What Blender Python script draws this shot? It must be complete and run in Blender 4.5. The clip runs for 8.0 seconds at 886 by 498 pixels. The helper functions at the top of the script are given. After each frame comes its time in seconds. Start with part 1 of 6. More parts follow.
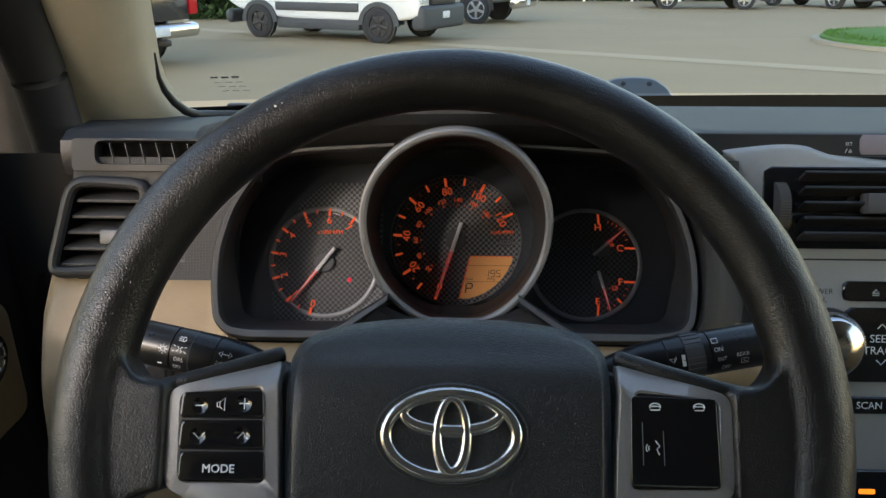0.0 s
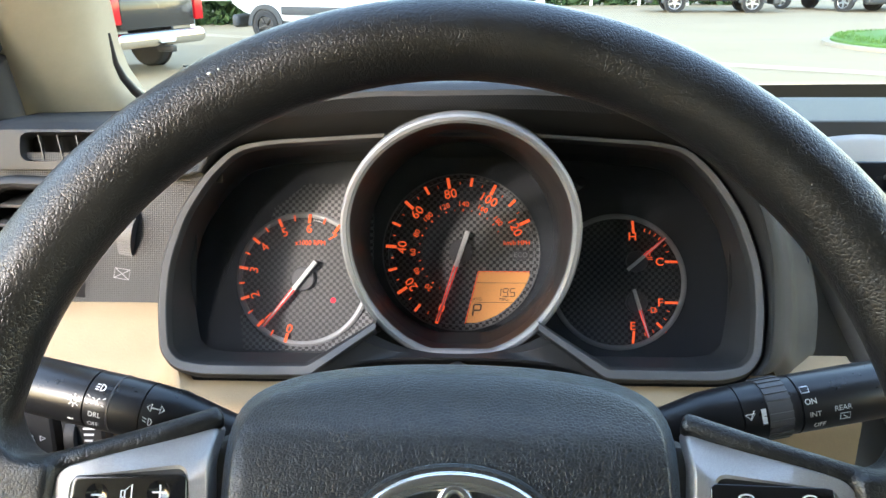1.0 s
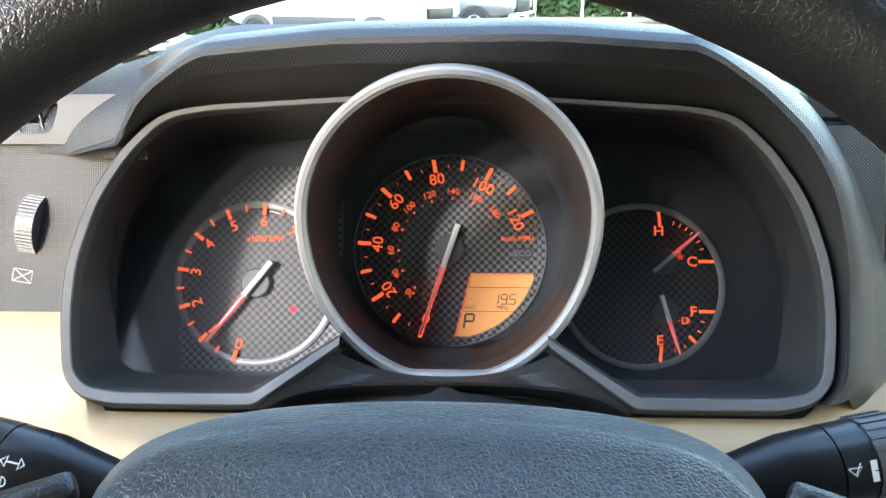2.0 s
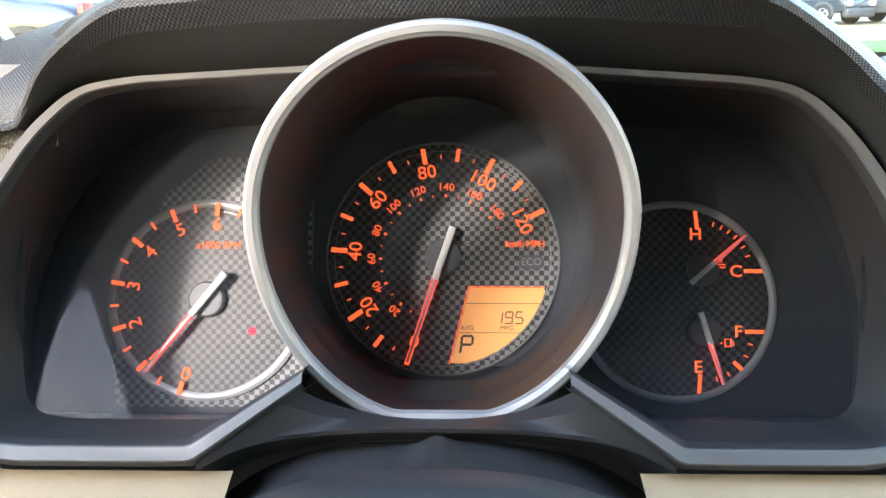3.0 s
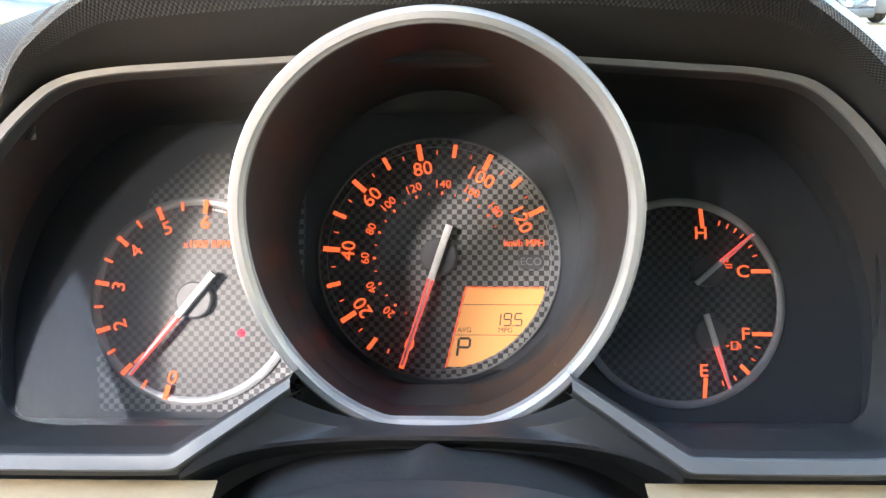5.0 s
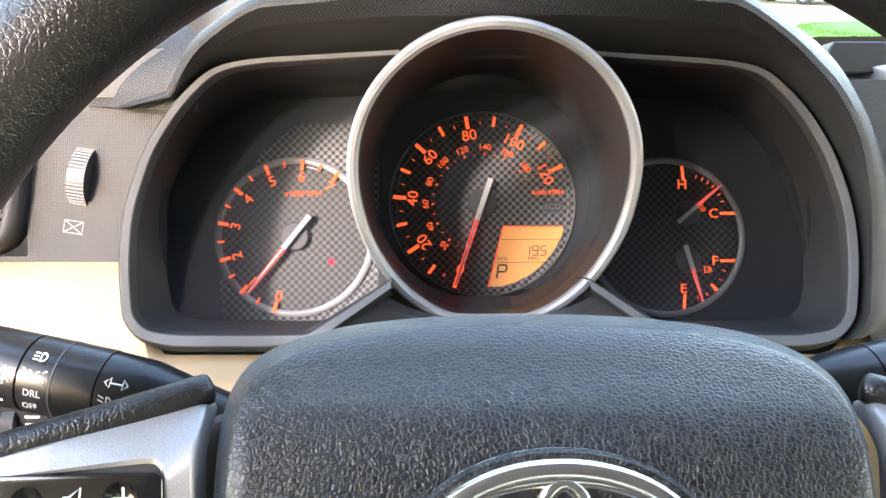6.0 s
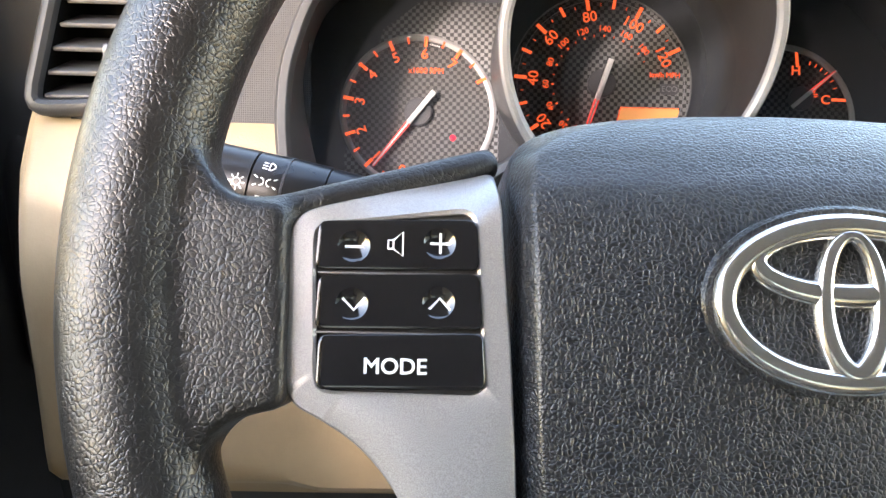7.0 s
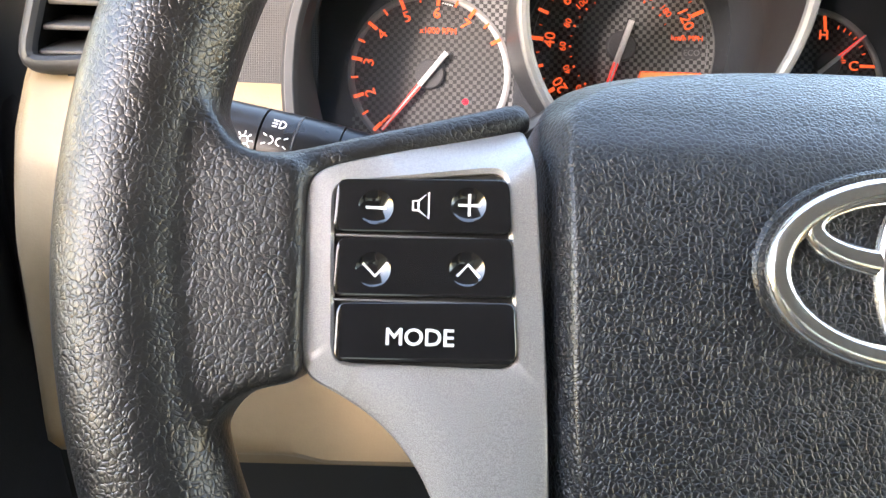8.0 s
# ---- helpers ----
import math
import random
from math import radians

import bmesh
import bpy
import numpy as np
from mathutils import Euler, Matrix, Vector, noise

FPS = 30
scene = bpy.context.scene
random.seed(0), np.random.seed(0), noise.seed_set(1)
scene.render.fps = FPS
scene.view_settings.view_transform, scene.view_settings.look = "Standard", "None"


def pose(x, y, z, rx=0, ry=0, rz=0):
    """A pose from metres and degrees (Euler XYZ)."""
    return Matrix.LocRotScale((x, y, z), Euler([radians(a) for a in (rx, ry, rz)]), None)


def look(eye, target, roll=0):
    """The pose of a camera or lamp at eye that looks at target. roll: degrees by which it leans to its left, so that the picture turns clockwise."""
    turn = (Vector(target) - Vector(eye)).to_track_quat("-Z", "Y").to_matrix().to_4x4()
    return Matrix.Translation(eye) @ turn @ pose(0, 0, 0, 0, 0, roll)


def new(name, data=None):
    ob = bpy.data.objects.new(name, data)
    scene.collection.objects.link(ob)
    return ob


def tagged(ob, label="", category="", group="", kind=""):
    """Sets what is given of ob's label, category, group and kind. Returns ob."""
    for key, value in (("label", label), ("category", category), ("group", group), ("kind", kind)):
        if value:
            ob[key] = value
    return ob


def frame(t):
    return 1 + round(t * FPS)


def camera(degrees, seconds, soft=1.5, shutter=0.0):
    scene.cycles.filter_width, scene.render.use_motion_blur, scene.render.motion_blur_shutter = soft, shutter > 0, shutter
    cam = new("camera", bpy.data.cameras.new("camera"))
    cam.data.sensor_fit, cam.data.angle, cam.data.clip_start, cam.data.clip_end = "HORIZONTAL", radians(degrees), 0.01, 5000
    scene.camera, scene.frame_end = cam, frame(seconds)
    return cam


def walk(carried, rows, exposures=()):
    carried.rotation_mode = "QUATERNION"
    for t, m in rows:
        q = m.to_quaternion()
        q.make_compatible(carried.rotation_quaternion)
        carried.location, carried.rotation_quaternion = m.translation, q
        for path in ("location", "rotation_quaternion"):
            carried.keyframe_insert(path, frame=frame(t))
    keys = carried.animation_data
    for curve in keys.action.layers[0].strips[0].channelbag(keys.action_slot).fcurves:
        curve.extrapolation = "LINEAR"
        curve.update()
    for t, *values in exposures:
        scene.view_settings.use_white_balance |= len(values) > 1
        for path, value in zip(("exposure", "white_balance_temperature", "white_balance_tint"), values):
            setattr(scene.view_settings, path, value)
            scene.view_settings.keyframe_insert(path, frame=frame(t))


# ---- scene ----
# Driver's place of an off-road car: x to the right, y ahead, z up, the steering wheel's axis at x = 0.
GROUND = -0.12
cam = camera(62.0, 8.0, 1.5)
PATH = [
    (0, 0.0059, 0.0000, 1.4200, 69.00, 0.00, 1.50),
    (0.5, 0.0047, 0.0516, 1.4088, 69.00, 0.09, 1.72),
    (1, 0.0063, 0.1032, 1.3873, 69.39, 0.29, 1.97),
    (1.5, 0.0078, 0.1457, 1.3672, 69.81, 0.37, 1.73),
    (1.7, 0.0074, 0.1626, 1.3587, 70.00, 0.23, 1.62),
    (2.8, 0.0070, 0.2567, 1.3235, 70.42, 0.08, 0.71),
    (3, 0.0055, 0.2640, 1.3230, 70.31, 0.06, 0.68),
    (3.5, 0.0062, 0.2708, 1.3208, 70.66, 0.07, 0.82),
    (4, 0.0060, 0.2721, 1.3185, 70.84, 0.11, 0.64),
    (4.2, 0.0069, 0.2741, 1.3192, 70.55, 0.02, 0.71),
    (5.3, 0.0067, 0.2757, 1.3180, 70.32, -0.00, 0.56),
    (5.5, 0.0040, 0.2586, 1.3241, 70.19, 0.13, 0.22),
    (5.7, -0.0015, 0.2250, 1.3341, 69.65, 0.12, 0.27),
    (6, -0.0271, 0.1700, 1.3351, 68.80, -0.22, -0.51),
    (6.3, -0.0554, 0.1345, 1.3291, 68.11, -0.51, -0.74),
    (6.5, -0.0727, 0.1211, 1.3206, 67.02, -0.96, -0.56),
    (7, -0.1028, 0.1393, 1.2956, 65.19, -1.54, -0.35),
    (7.5, -0.1086, 0.1501, 1.2888, 63.73, -2.02, -0.19),
    (8, -0.1095, 0.1516, 1.2871, 63.02, -2.11, -0.16),
]
EXPOSURES = [(0.0, 2.08, 6950, 19), (0.2, 2.70, 6900, 18), (0.4, 3.30, 6800, 17), (0.6, 3.45, 6800, 17), (1.7, 3.92, 6300, 14), (3.0, 4.35, 6650, 17), (4.0, 4.52, 6650, 17),
             (5.3, 4.51, 6700, 18), (6.5, 4.20, 7150, 25), (8.0, 4.25, 7150, 25)]
walk(cam, [(t, pose(x, y, z, rx, ry, rz)) for t, x, y, z, rx, ry, rz in PATH], EXPOSURES)

# ---- sky and sun ----
SUN_FROM = Vector((-0.52, -0.75, 0.40)).normalized()
world = bpy.data.worlds.new("sky")
scene.world = world
world.use_nodes = True
wn = world.node_tree.nodes
sky = wn.new("ShaderNodeTexSky")
sky.sky_type = "NISHITA"
sky.sun_disc = False
sky.sun_elevation = math.asin(SUN_FROM.z)
sky.sun_rotation = math.atan2(SUN_FROM.x, SUN_FROM.y)
sky.air_density, sky.dust_density, sky.ozone_density = 1.7, 0.5, 1.4
wn["Background"].inputs["Strength"].default_value = 0.15
world.node_tree.links.new(sky.outputs["Color"], wn["Background"].inputs["Color"])
sun_data = bpy.data.lights.new("sun", "SUN")
sun_data.energy, sun_data.angle, sun_data.color = 0.30, radians(5.0), (1.0, 0.95, 0.88)
sun = new("sun", sun_data)
sun.matrix_world = look(SUN_FROM * 30, (0, 0, 0))

# ---- materials ----
def material(name, color, rough=0.5, metal=0.0, spec=0.5, coat=0.0):
    m = bpy.data.materials.new(name)
    m.use_nodes = True
    b = m.node_tree.nodes["Principled BSDF"]
    b.inputs["Base Color"].default_value = (*color, 1)
    b.inputs["Roughness"].default_value = rough
    b.inputs["Metallic"].default_value = metal
    b.inputs["Specular IOR Level"].default_value = spec
    b.inputs["Coat Weight"].default_value = coat
    return m


def node(m, kind, **values):
    n = m.node_tree.nodes.new(kind)
    for key, value in values.items():
        n.inputs[key.replace("_", " ")].default_value = value
    return n


def wire(m, a, b):
    m.node_tree.links.new(a, b)


def shader(m):
    return m.node_tree.nodes["Principled BSDF"]


def place(m, scale=(1, 1, 1), turn=0.0):
    """Object coordinates, scaled."""
    c = m.node_tree.nodes.new("ShaderNodeTexCoord")
    p = m.node_tree.nodes.new("ShaderNodeMapping")
    p.inputs["Scale"].default_value = scale
    p.inputs["Rotation"].default_value = (0, 0, turn)
    wire(m, c.outputs["Object"], p.inputs["Vector"])
    return p.outputs["Vector"]


def ramp(m, source, stops):
    r = m.node_tree.nodes.new("ShaderNodeValToRGB")
    while len(r.color_ramp.elements) < len(stops):
        r.color_ramp.elements.new(0.5)
    for e, (at, col) in zip(r.color_ramp.elements, stops):
        e.position = at
        e.color = (*col, 1) if len(col) == 3 else col
    wire(m, source, r.inputs["Fac"])
    return r.outputs["Color"]


def relief(m, height, strength, distance):
    b = node(m, "ShaderNodeBump", Strength=strength, Distance=distance)
    wire(m, height, b.inputs["Height"])
    wire(m, b.outputs["Normal"], shader(m).inputs["Normal"])
    return b


def worn(m, scale, low, high, base_low, base_high, detail=6.0):
    """Uneven roughness and colour at two scales."""
    v = place(m)
    n = node(m, "ShaderNodeTexNoise", Scale=scale, Detail=detail, Roughness=0.65)
    wire(m, v, n.inputs["Vector"])
    wire(m, ramp(m, n.outputs["Fac"], [(0.3, (low,) * 3), (0.7, (high,) * 3)]), shader(m).inputs["Roughness"])
    wire(m, ramp(m, n.outputs["Fac"], [(0.3, base_low), (0.7, base_high)]), shader(m).inputs["Base Color"])
    return n


def leather(name, color, cell, depth, rough, folds=0.35, spec=0.8, coat=0.1, patchy=0.5):
    """Grained leather: flat irregular pebbles of uneven size, with narrow creases between them."""
    m = material(name, color, rough, spec=spec, coat=coat)
    shader(m).inputs["Coat Roughness"].default_value = 0.22
    v = place(m)
    warp = node(m, "ShaderNodeTexNoise", Scale=cell * 0.22, Detail=4.0, Roughness=0.6)
    wire(m, v, warp.inputs["Vector"])

    def creases(scale, push, width):
        """Narrow grooves round cells that a noise has bent out of shape."""
        bent = node(m, "ShaderNodeMixRGB", Fac=push / cell)
        bent.blend_type = "ADD"
        wire(m, v, bent.inputs["Color1"])
        wire(m, warp.outputs["Color"], bent.inputs["Color2"])
        cells = node(m, "ShaderNodeTexVoronoi", Scale=scale)
        cells.feature = "DISTANCE_TO_EDGE"
        wire(m, bent.outputs["Color"], cells.inputs["Vector"])
        return ramp(m, cells.outputs["Distance"], [(0.0, (0, 0, 0)), (width, (0.7, 0.7, 0.7)), (width * 3.0, (1, 1, 1))])

    def blend(a, b, fac, kind="MIX"):
        n = node(m, "ShaderNodeMixRGB", Fac=fac)
        n.blend_type = kind
        wire(m, a, n.inputs["Color1"])
        wire(m, b, n.inputs["Color2"])
        return n.outputs["Color"]

    fine = node(m, "ShaderNodeTexNoise", Scale=cell * 3.0, Detail=3.0, Roughness=0.6)
    wire(m, v, fine.inputs["Vector"])
    swell = node(m, "ShaderNodeTexNoise", Scale=cell * 0.5, Detail=2.0)
    wire(m, v, swell.inputs["Vector"])
    net = blend(creases(cell, 1.6, 0.15), creases(cell * 0.47, 2.6, 0.09), folds)
    net = blend(net, creases(cell * 1.9, 1.0, 0.12), 0.08)
    patch = node(m, "ShaderNodeTexNoise", Scale=cell * 0.16, Detail=3.0, Roughness=0.6)
    wire(m, v, patch.inputs["Vector"])
    faint = node(m, "ShaderNodeMixRGB", Color2=(0.9, 0.9, 0.9, 1))
    wire(m, ramp(m, patch.outputs["Fac"], [(0.38, (0, 0, 0)), (0.66, (patchy,) * 3)]), faint.inputs["Fac"])
    wire(m, net, faint.inputs["Color1"])
    net = blend(faint.outputs["Color"], swell.outputs["Fac"], 0.10)
    relief(m, blend(net, fine.outputs["Fac"], 0.03), 1.0, depth)
    wear = node(m, "ShaderNodeTexNoise", Scale=16.0, Detail=6.0, Roughness=0.7)
    wire(m, v, wear.inputs["Vector"])
    wire(m, ramp(m, wear.outputs["Fac"], [(0.35, (rough - 0.05,) * 3), (0.7, (rough + 0.08,) * 3)]), shader(m).inputs["Roughness"])
    wire(m, ramp(m, wear.outputs["Fac"], [(0.3, color), (0.75, tuple(c * 1.5 for c in color))]), shader(m).inputs["Base Color"])
    return m


def knit(name, color, pitch, rough, depth=0.0003, turn=0.785):
    """Moulded plastic skin with a fine lattice of pips, laid along the sheet."""
    m = material(name, color, rough, spec=0.45)
    c = m.node_tree.nodes.new("ShaderNodeTexCoord")
    p = m.node_tree.nodes.new("ShaderNodeMapping")
    p.inputs["Rotation"].default_value = (0, 0, turn)
    wire(m, c.outputs["UV"], p.inputs["Vector"])
    pips = node(m, "ShaderNodeTexVoronoi", Scale=1 / pitch, Randomness=0.0)
    pips.voronoi_dimensions = "2D"
    wire(m, p.outputs["Vector"], pips.inputs["Vector"])
    relief(m, ramp(m, pips.outputs["Distance"], [(0.12, (1, 1, 1)), (0.62, (0, 0, 0))]), 0.8, depth)
    worn_noise = node(m, "ShaderNodeTexNoise", Scale=9.0, Detail=5.0)
    wire(m, place(m), worn_noise.inputs["Vector"])
    wire(m, ramp(m, worn_noise.outputs["Fac"], [(0.3, color), (0.75, tuple(c * 1.35 for c in color))]), shader(m).inputs["Base Color"])
    return m


def grained(name, color, rough, scale=900.0, depth=0.00012, spec=0.45):
    """Plastic with a fine eroded grain and slight unevenness."""
    m = material(name, color, rough, spec=spec)
    n = node(m, "ShaderNodeTexNoise", Scale=scale, Detail=3.0, Roughness=0.6)
    wire(m, place(m), n.inputs["Vector"])
    relief(m, n.outputs["Fac"], 0.7, depth)
    big = node(m, "ShaderNodeTexNoise", Scale=11.0, Detail=6.0, Roughness=0.7)
    wire(m, place(m), big.inputs["Vector"])
    wire(m, ramp(m, big.outputs["Fac"], [(0.3, tuple(c * 0.88 for c in color)), (0.72, tuple(min(1, c * 1.1) for c in color))]), shader(m).inputs["Base Color"])
    wire(m, ramp(m, big.outputs["Fac"], [(0.3, (rough - 0.05,) * 3), (0.7, (rough + 0.06,) * 3)]), shader(m).inputs["Roughness"])
    return m


def flecked(name, color, rough, metal=0.9, spread=0.26):
    """Metallic paint with fine flakes."""
    m = material(name, color, rough, metal)
    n = node(m, "ShaderNodeTexNoise", Scale=4200.0, Detail=1.0)
    wire(m, place(m), n.inputs["Vector"])
    wire(m, ramp(m, n.outputs["Fac"], [(0.35, tuple(c * (1 - spread) for c in color)), (0.68, tuple(min(1, c * (1 + spread)) for c in color))]), shader(m).inputs["Base Color"])
    relief(m, n.outputs["Fac"], 0.25, 0.00005)
    return m


def glowing(name, color, strength):
    m = material(name, color, 0.8, spec=0.1)
    shader(m).inputs["Emission Color"].default_value = (*color, 1)
    shader(m).inputs["Emission Strength"].default_value = strength
    return m


def clear(name, tint=(1, 1, 1), ior=1.45, rough=0.0, gloss=1.0, dust_haze=0.0):
    """A thin pane: light goes straight through, and the surface reflects by Fresnel."""
    m = bpy.data.materials.new(name)
    m.use_nodes = True
    t = m.node_tree
    t.nodes.clear()
    out = t.nodes.new("ShaderNodeOutputMaterial")
    see = t.nodes.new("ShaderNodeBsdfTransparent")
    see.inputs["Color"].default_value = (*tint, 1)
    shine = t.nodes.new("ShaderNodeBsdfGlossy")
    shine.inputs["Roughness"].default_value = rough
    f = t.nodes.new("ShaderNodeFresnel")
    f.inputs["IOR"].default_value = ior
    k = t.nodes.new("ShaderNodeMath")
    k.operation = "MULTIPLY"
    k.inputs[1].default_value = gloss
    mix = t.nodes.new("ShaderNodeMixShader")
    t.links.new(f.outputs[0], k.inputs[0])
    t.links.new(k.outputs[0], mix.inputs["Fac"])
    t.links.new(see.outputs[0], mix.inputs[1])
    t.links.new(shine.outputs[0], mix.inputs[2])
    last = mix
    if dust_haze:
        # Real dust specks, plus a bluish film painted in for glare haze.
        film = t.nodes.new("ShaderNodeBsdfDiffuse")
        film.inputs["Color"].default_value = (0.58, 0.66, 0.78, 1)
        specks = node(m, "ShaderNodeTexNoise", Scale=420.0, Detail=6.0, Roughness=0.8)
        wire(m, place(m), specks.inputs["Vector"])
        amount = ramp(m, specks.outputs["Fac"], [(0.35, (dust_haze * 0.7,) * 3), (0.62, (dust_haze,) * 3), (0.78, (dust_haze * 3.0,) * 3)])
        last = t.nodes.new("ShaderNodeMixShader")
        t.links.new(amount, last.inputs["Fac"])
        t.links.new(mix.outputs[0], last.inputs[1])
        t.links.new(film.outputs[0], last.inputs[2])
    t.links.new(last.outputs[0], out.inputs["Surface"])
    return m


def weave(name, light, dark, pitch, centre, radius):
    """Printed carbon check, its colours darkened to black away from centre."""
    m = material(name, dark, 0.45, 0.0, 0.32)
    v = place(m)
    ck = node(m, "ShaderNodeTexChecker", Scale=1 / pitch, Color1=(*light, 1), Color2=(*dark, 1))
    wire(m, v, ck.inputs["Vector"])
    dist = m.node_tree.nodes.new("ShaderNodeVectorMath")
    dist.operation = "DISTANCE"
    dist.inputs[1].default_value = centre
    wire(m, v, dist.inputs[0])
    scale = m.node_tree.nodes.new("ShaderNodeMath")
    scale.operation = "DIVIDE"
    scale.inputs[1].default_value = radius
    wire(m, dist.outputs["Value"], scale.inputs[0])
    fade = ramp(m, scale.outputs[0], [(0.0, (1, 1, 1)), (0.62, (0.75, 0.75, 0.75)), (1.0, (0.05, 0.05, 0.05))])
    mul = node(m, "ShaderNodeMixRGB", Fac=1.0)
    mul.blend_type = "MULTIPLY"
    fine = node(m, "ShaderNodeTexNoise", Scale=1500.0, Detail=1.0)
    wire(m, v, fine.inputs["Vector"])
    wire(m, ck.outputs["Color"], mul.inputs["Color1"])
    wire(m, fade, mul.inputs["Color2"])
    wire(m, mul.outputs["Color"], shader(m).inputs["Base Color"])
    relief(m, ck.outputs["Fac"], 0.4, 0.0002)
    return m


LEATHER = leather("black_leather", (0.0085, 0.0082, 0.0080), 630.0, 0.00024, 0.34, 0.4, coat=0.0, spec=0.60, patchy=0.45)
PAD_SKIN = leather("pad_skin", (0.0062, 0.0066, 0.0076), 740.0, 0.00042, 0.36, 0.22, coat=0.3, spec=0.48, patchy=0.15)
# Blue sheen stands in for sky reflected along the pad's top.
shader(PAD_SKIN).inputs["Sheen Weight"].default_value = 0.40
shader(PAD_SKIN).inputs["Sheen Roughness"].default_value = 0.30
shader(PAD_SKIN).inputs["Sheen Tint"].default_value = (0.60, 0.82, 1.0, 1)
SILVER = flecked("silver_paint", (0.385, 0.37, 0.362), 0.38, 0.5, 0.22)
RING_SILVER = flecked("satin_silver", (0.30, 0.30, 0.305), 0.50, 0.35, 0.06)
CHROME = material("chrome", (0.72, 0.70, 0.68), 0.14, 1.0)
CONSOLE_SILVER = flecked("console_silver", (0.46, 0.465, 0.455), 0.45, 0.25, 0.05)
EMBLEM = material("emblem_chrome", (0.72, 0.70, 0.67), 0.17, 0.92)
STALK_BLACK = grained("stalk_black", (0.013, 0.013, 0.0145), 0.30, 1500.0, 0.00003, 0.5)
GLOSS_BLACK = material("gloss_black", (0.012, 0.012, 0.014), 0.12, 0.0, 0.7)
dust = worn(GLOSS_BLACK, 420.0, 0.05, 0.14, (0.006, 0.006, 0.007), (0.014, 0.014, 0.015), 8.0)
BLACK = grained("black_plastic", (0.030, 0.030, 0.031), 0.46)
WALL_BLACK = grained("binnacle_black", (0.027, 0.0275, 0.028), 0.40, 500.0, 0.00005, 0.3)
BEZEL_GREY = grained("bezel_grey", (0.12, 0.12, 0.122), 0.40, 1400.0, 0.00005)
DASH = knit("dash_skin", (0.022, 0.0225, 0.024), 0.00125, 0.42, 0.0003)
# The blue in this grey skin is reflected sky put into the colour.
DASH_TOP = knit("dash_top_skin", (0.032, 0.036, 0.042), 0.0013, 0.55, 0.0002)
shader(DASH_TOP).inputs["Specular IOR Level"].default_value = 0.2
shader(DASH_TOP).inputs["Coat Weight"].default_value = 0.0
shader(DASH_TOP).inputs["Coat Roughness"].default_value = 0.35
PANEL_GREY = knit("panel_skin", (0.030, 0.0297, 0.0303), 0.0012, 0.5, 0.0002, 0.0)
BEIGE = grained("beige_plastic", (0.38, 0.268, 0.152), 0.5, 700.0, 0.0002)
PILLAR = grained("pillar_cover", (0.50, 0.44, 0.33), 0.72, 1600.0, 0.0002)
RUBBER = grained("rubber", (0.02, 0.02, 0.021), 0.62, 300.0, 0.0003)
DOOR_DARK = grained("door_dark", (0.014, 0.013, 0.014), 0.6, 600.0, 0.0004)
WHITE_PRINT = material("white_print", (0.78, 0.79, 0.8), 0.5)
GREY_PRINT = material("grey_print", (0.22, 0.22, 0.23), 0.5)
DARK_PRINT = material("dark_print", (0.03, 0.028, 0.025), 0.5)
ORANGE = glowing("orange_marking", (1.0, 0.13, 0.035), 0.066)
RED_LAMP = glowing("red_lamp", (1.0, 0.02, 0.05), 0.10)
AMBER = glowing("amber_display", (0.72, 0.33, 0.11), 0.031)
NEEDLE_WHITE = material("needle_white", (0.72, 0.72, 0.72), 0.35)
NEEDLE_RED = glowing("needle_red", (0.9, 0.09, 0.07), 0.05)
# Near black puts the shade of deep ducts into the colour.
DUCT_SHADE = material("duct_shade", (0.003, 0.003, 0.003), 0.9, spec=0.1)
SLAT = grained("slat_grey", (0.085, 0.083, 0.084), 0.5, 900.0, 0.0001)
HUB_GREY = material("hub_grey", (0.07, 0.07, 0.075), 0.45)
FACE_BLACK = grained("dial_black", (0.024, 0.027, 0.032), 0.42, 900.0, 0.00003)
DIAL_SILVER = material("dial_silver", (0.38, 0.38, 0.38), 0.35, 0.25)
LENS = clear("lens", (0.95, 0.96, 0.98), 1.46, 0.02, 0.28, 0.018)
GLASS = clear("glass", (0.58, 0.64, 0.675), 1.35)
PRIVACY_GLASS = clear("privacy_glass", (0.34, 0.36, 0.37), 1.4)
DARK_GLASS = material("dark_glass", (0.02, 0.024, 0.028), 0.05, 0.0, 0.6)


# ---- shapes ----
def part(name, bm, mat, parent, label="", smooth=True):
    """Links a bmesh as one mesh object under its thing or part."""
    me = bpy.data.meshes.new(name)
    bm.normal_update()
    bm.to_mesh(me)
    bm.free()
    me.materials.append(mat)
    if smooth:
        me.polygons.foreach_set("use_smooth", [True] * len(me.polygons))
        try:
            me.set_sharp_from_angle(angle=radians(38))
        except AttributeError:
            pass
    ob = new(name, me)
    ob.parent = parent
    if label:
        tagged(ob, label)
    return ob


def thing(name, m, label, category, group="", kind=""):
    ob = new(name)
    ob.empty_display_size = 0.02
    ob.matrix_world = m
    return tagged(ob, label, category, group, kind)


def chaikin(pts, times=2, closed=True):
    """Rounds the corners of a polygon."""
    for _ in range(times):
        out = []
        n = len(pts)
        for i in range(n if closed else n - 1):
            a, b = pts[i], pts[(i + 1) % n]
            out.append(tuple(0.75 * p + 0.25 * q for p, q in zip(a, b)))
            out.append(tuple(0.25 * p + 0.75 * q for p, q in zip(a, b)))
        pts = out if closed else [pts[0], *out, pts[-1]]
    return pts


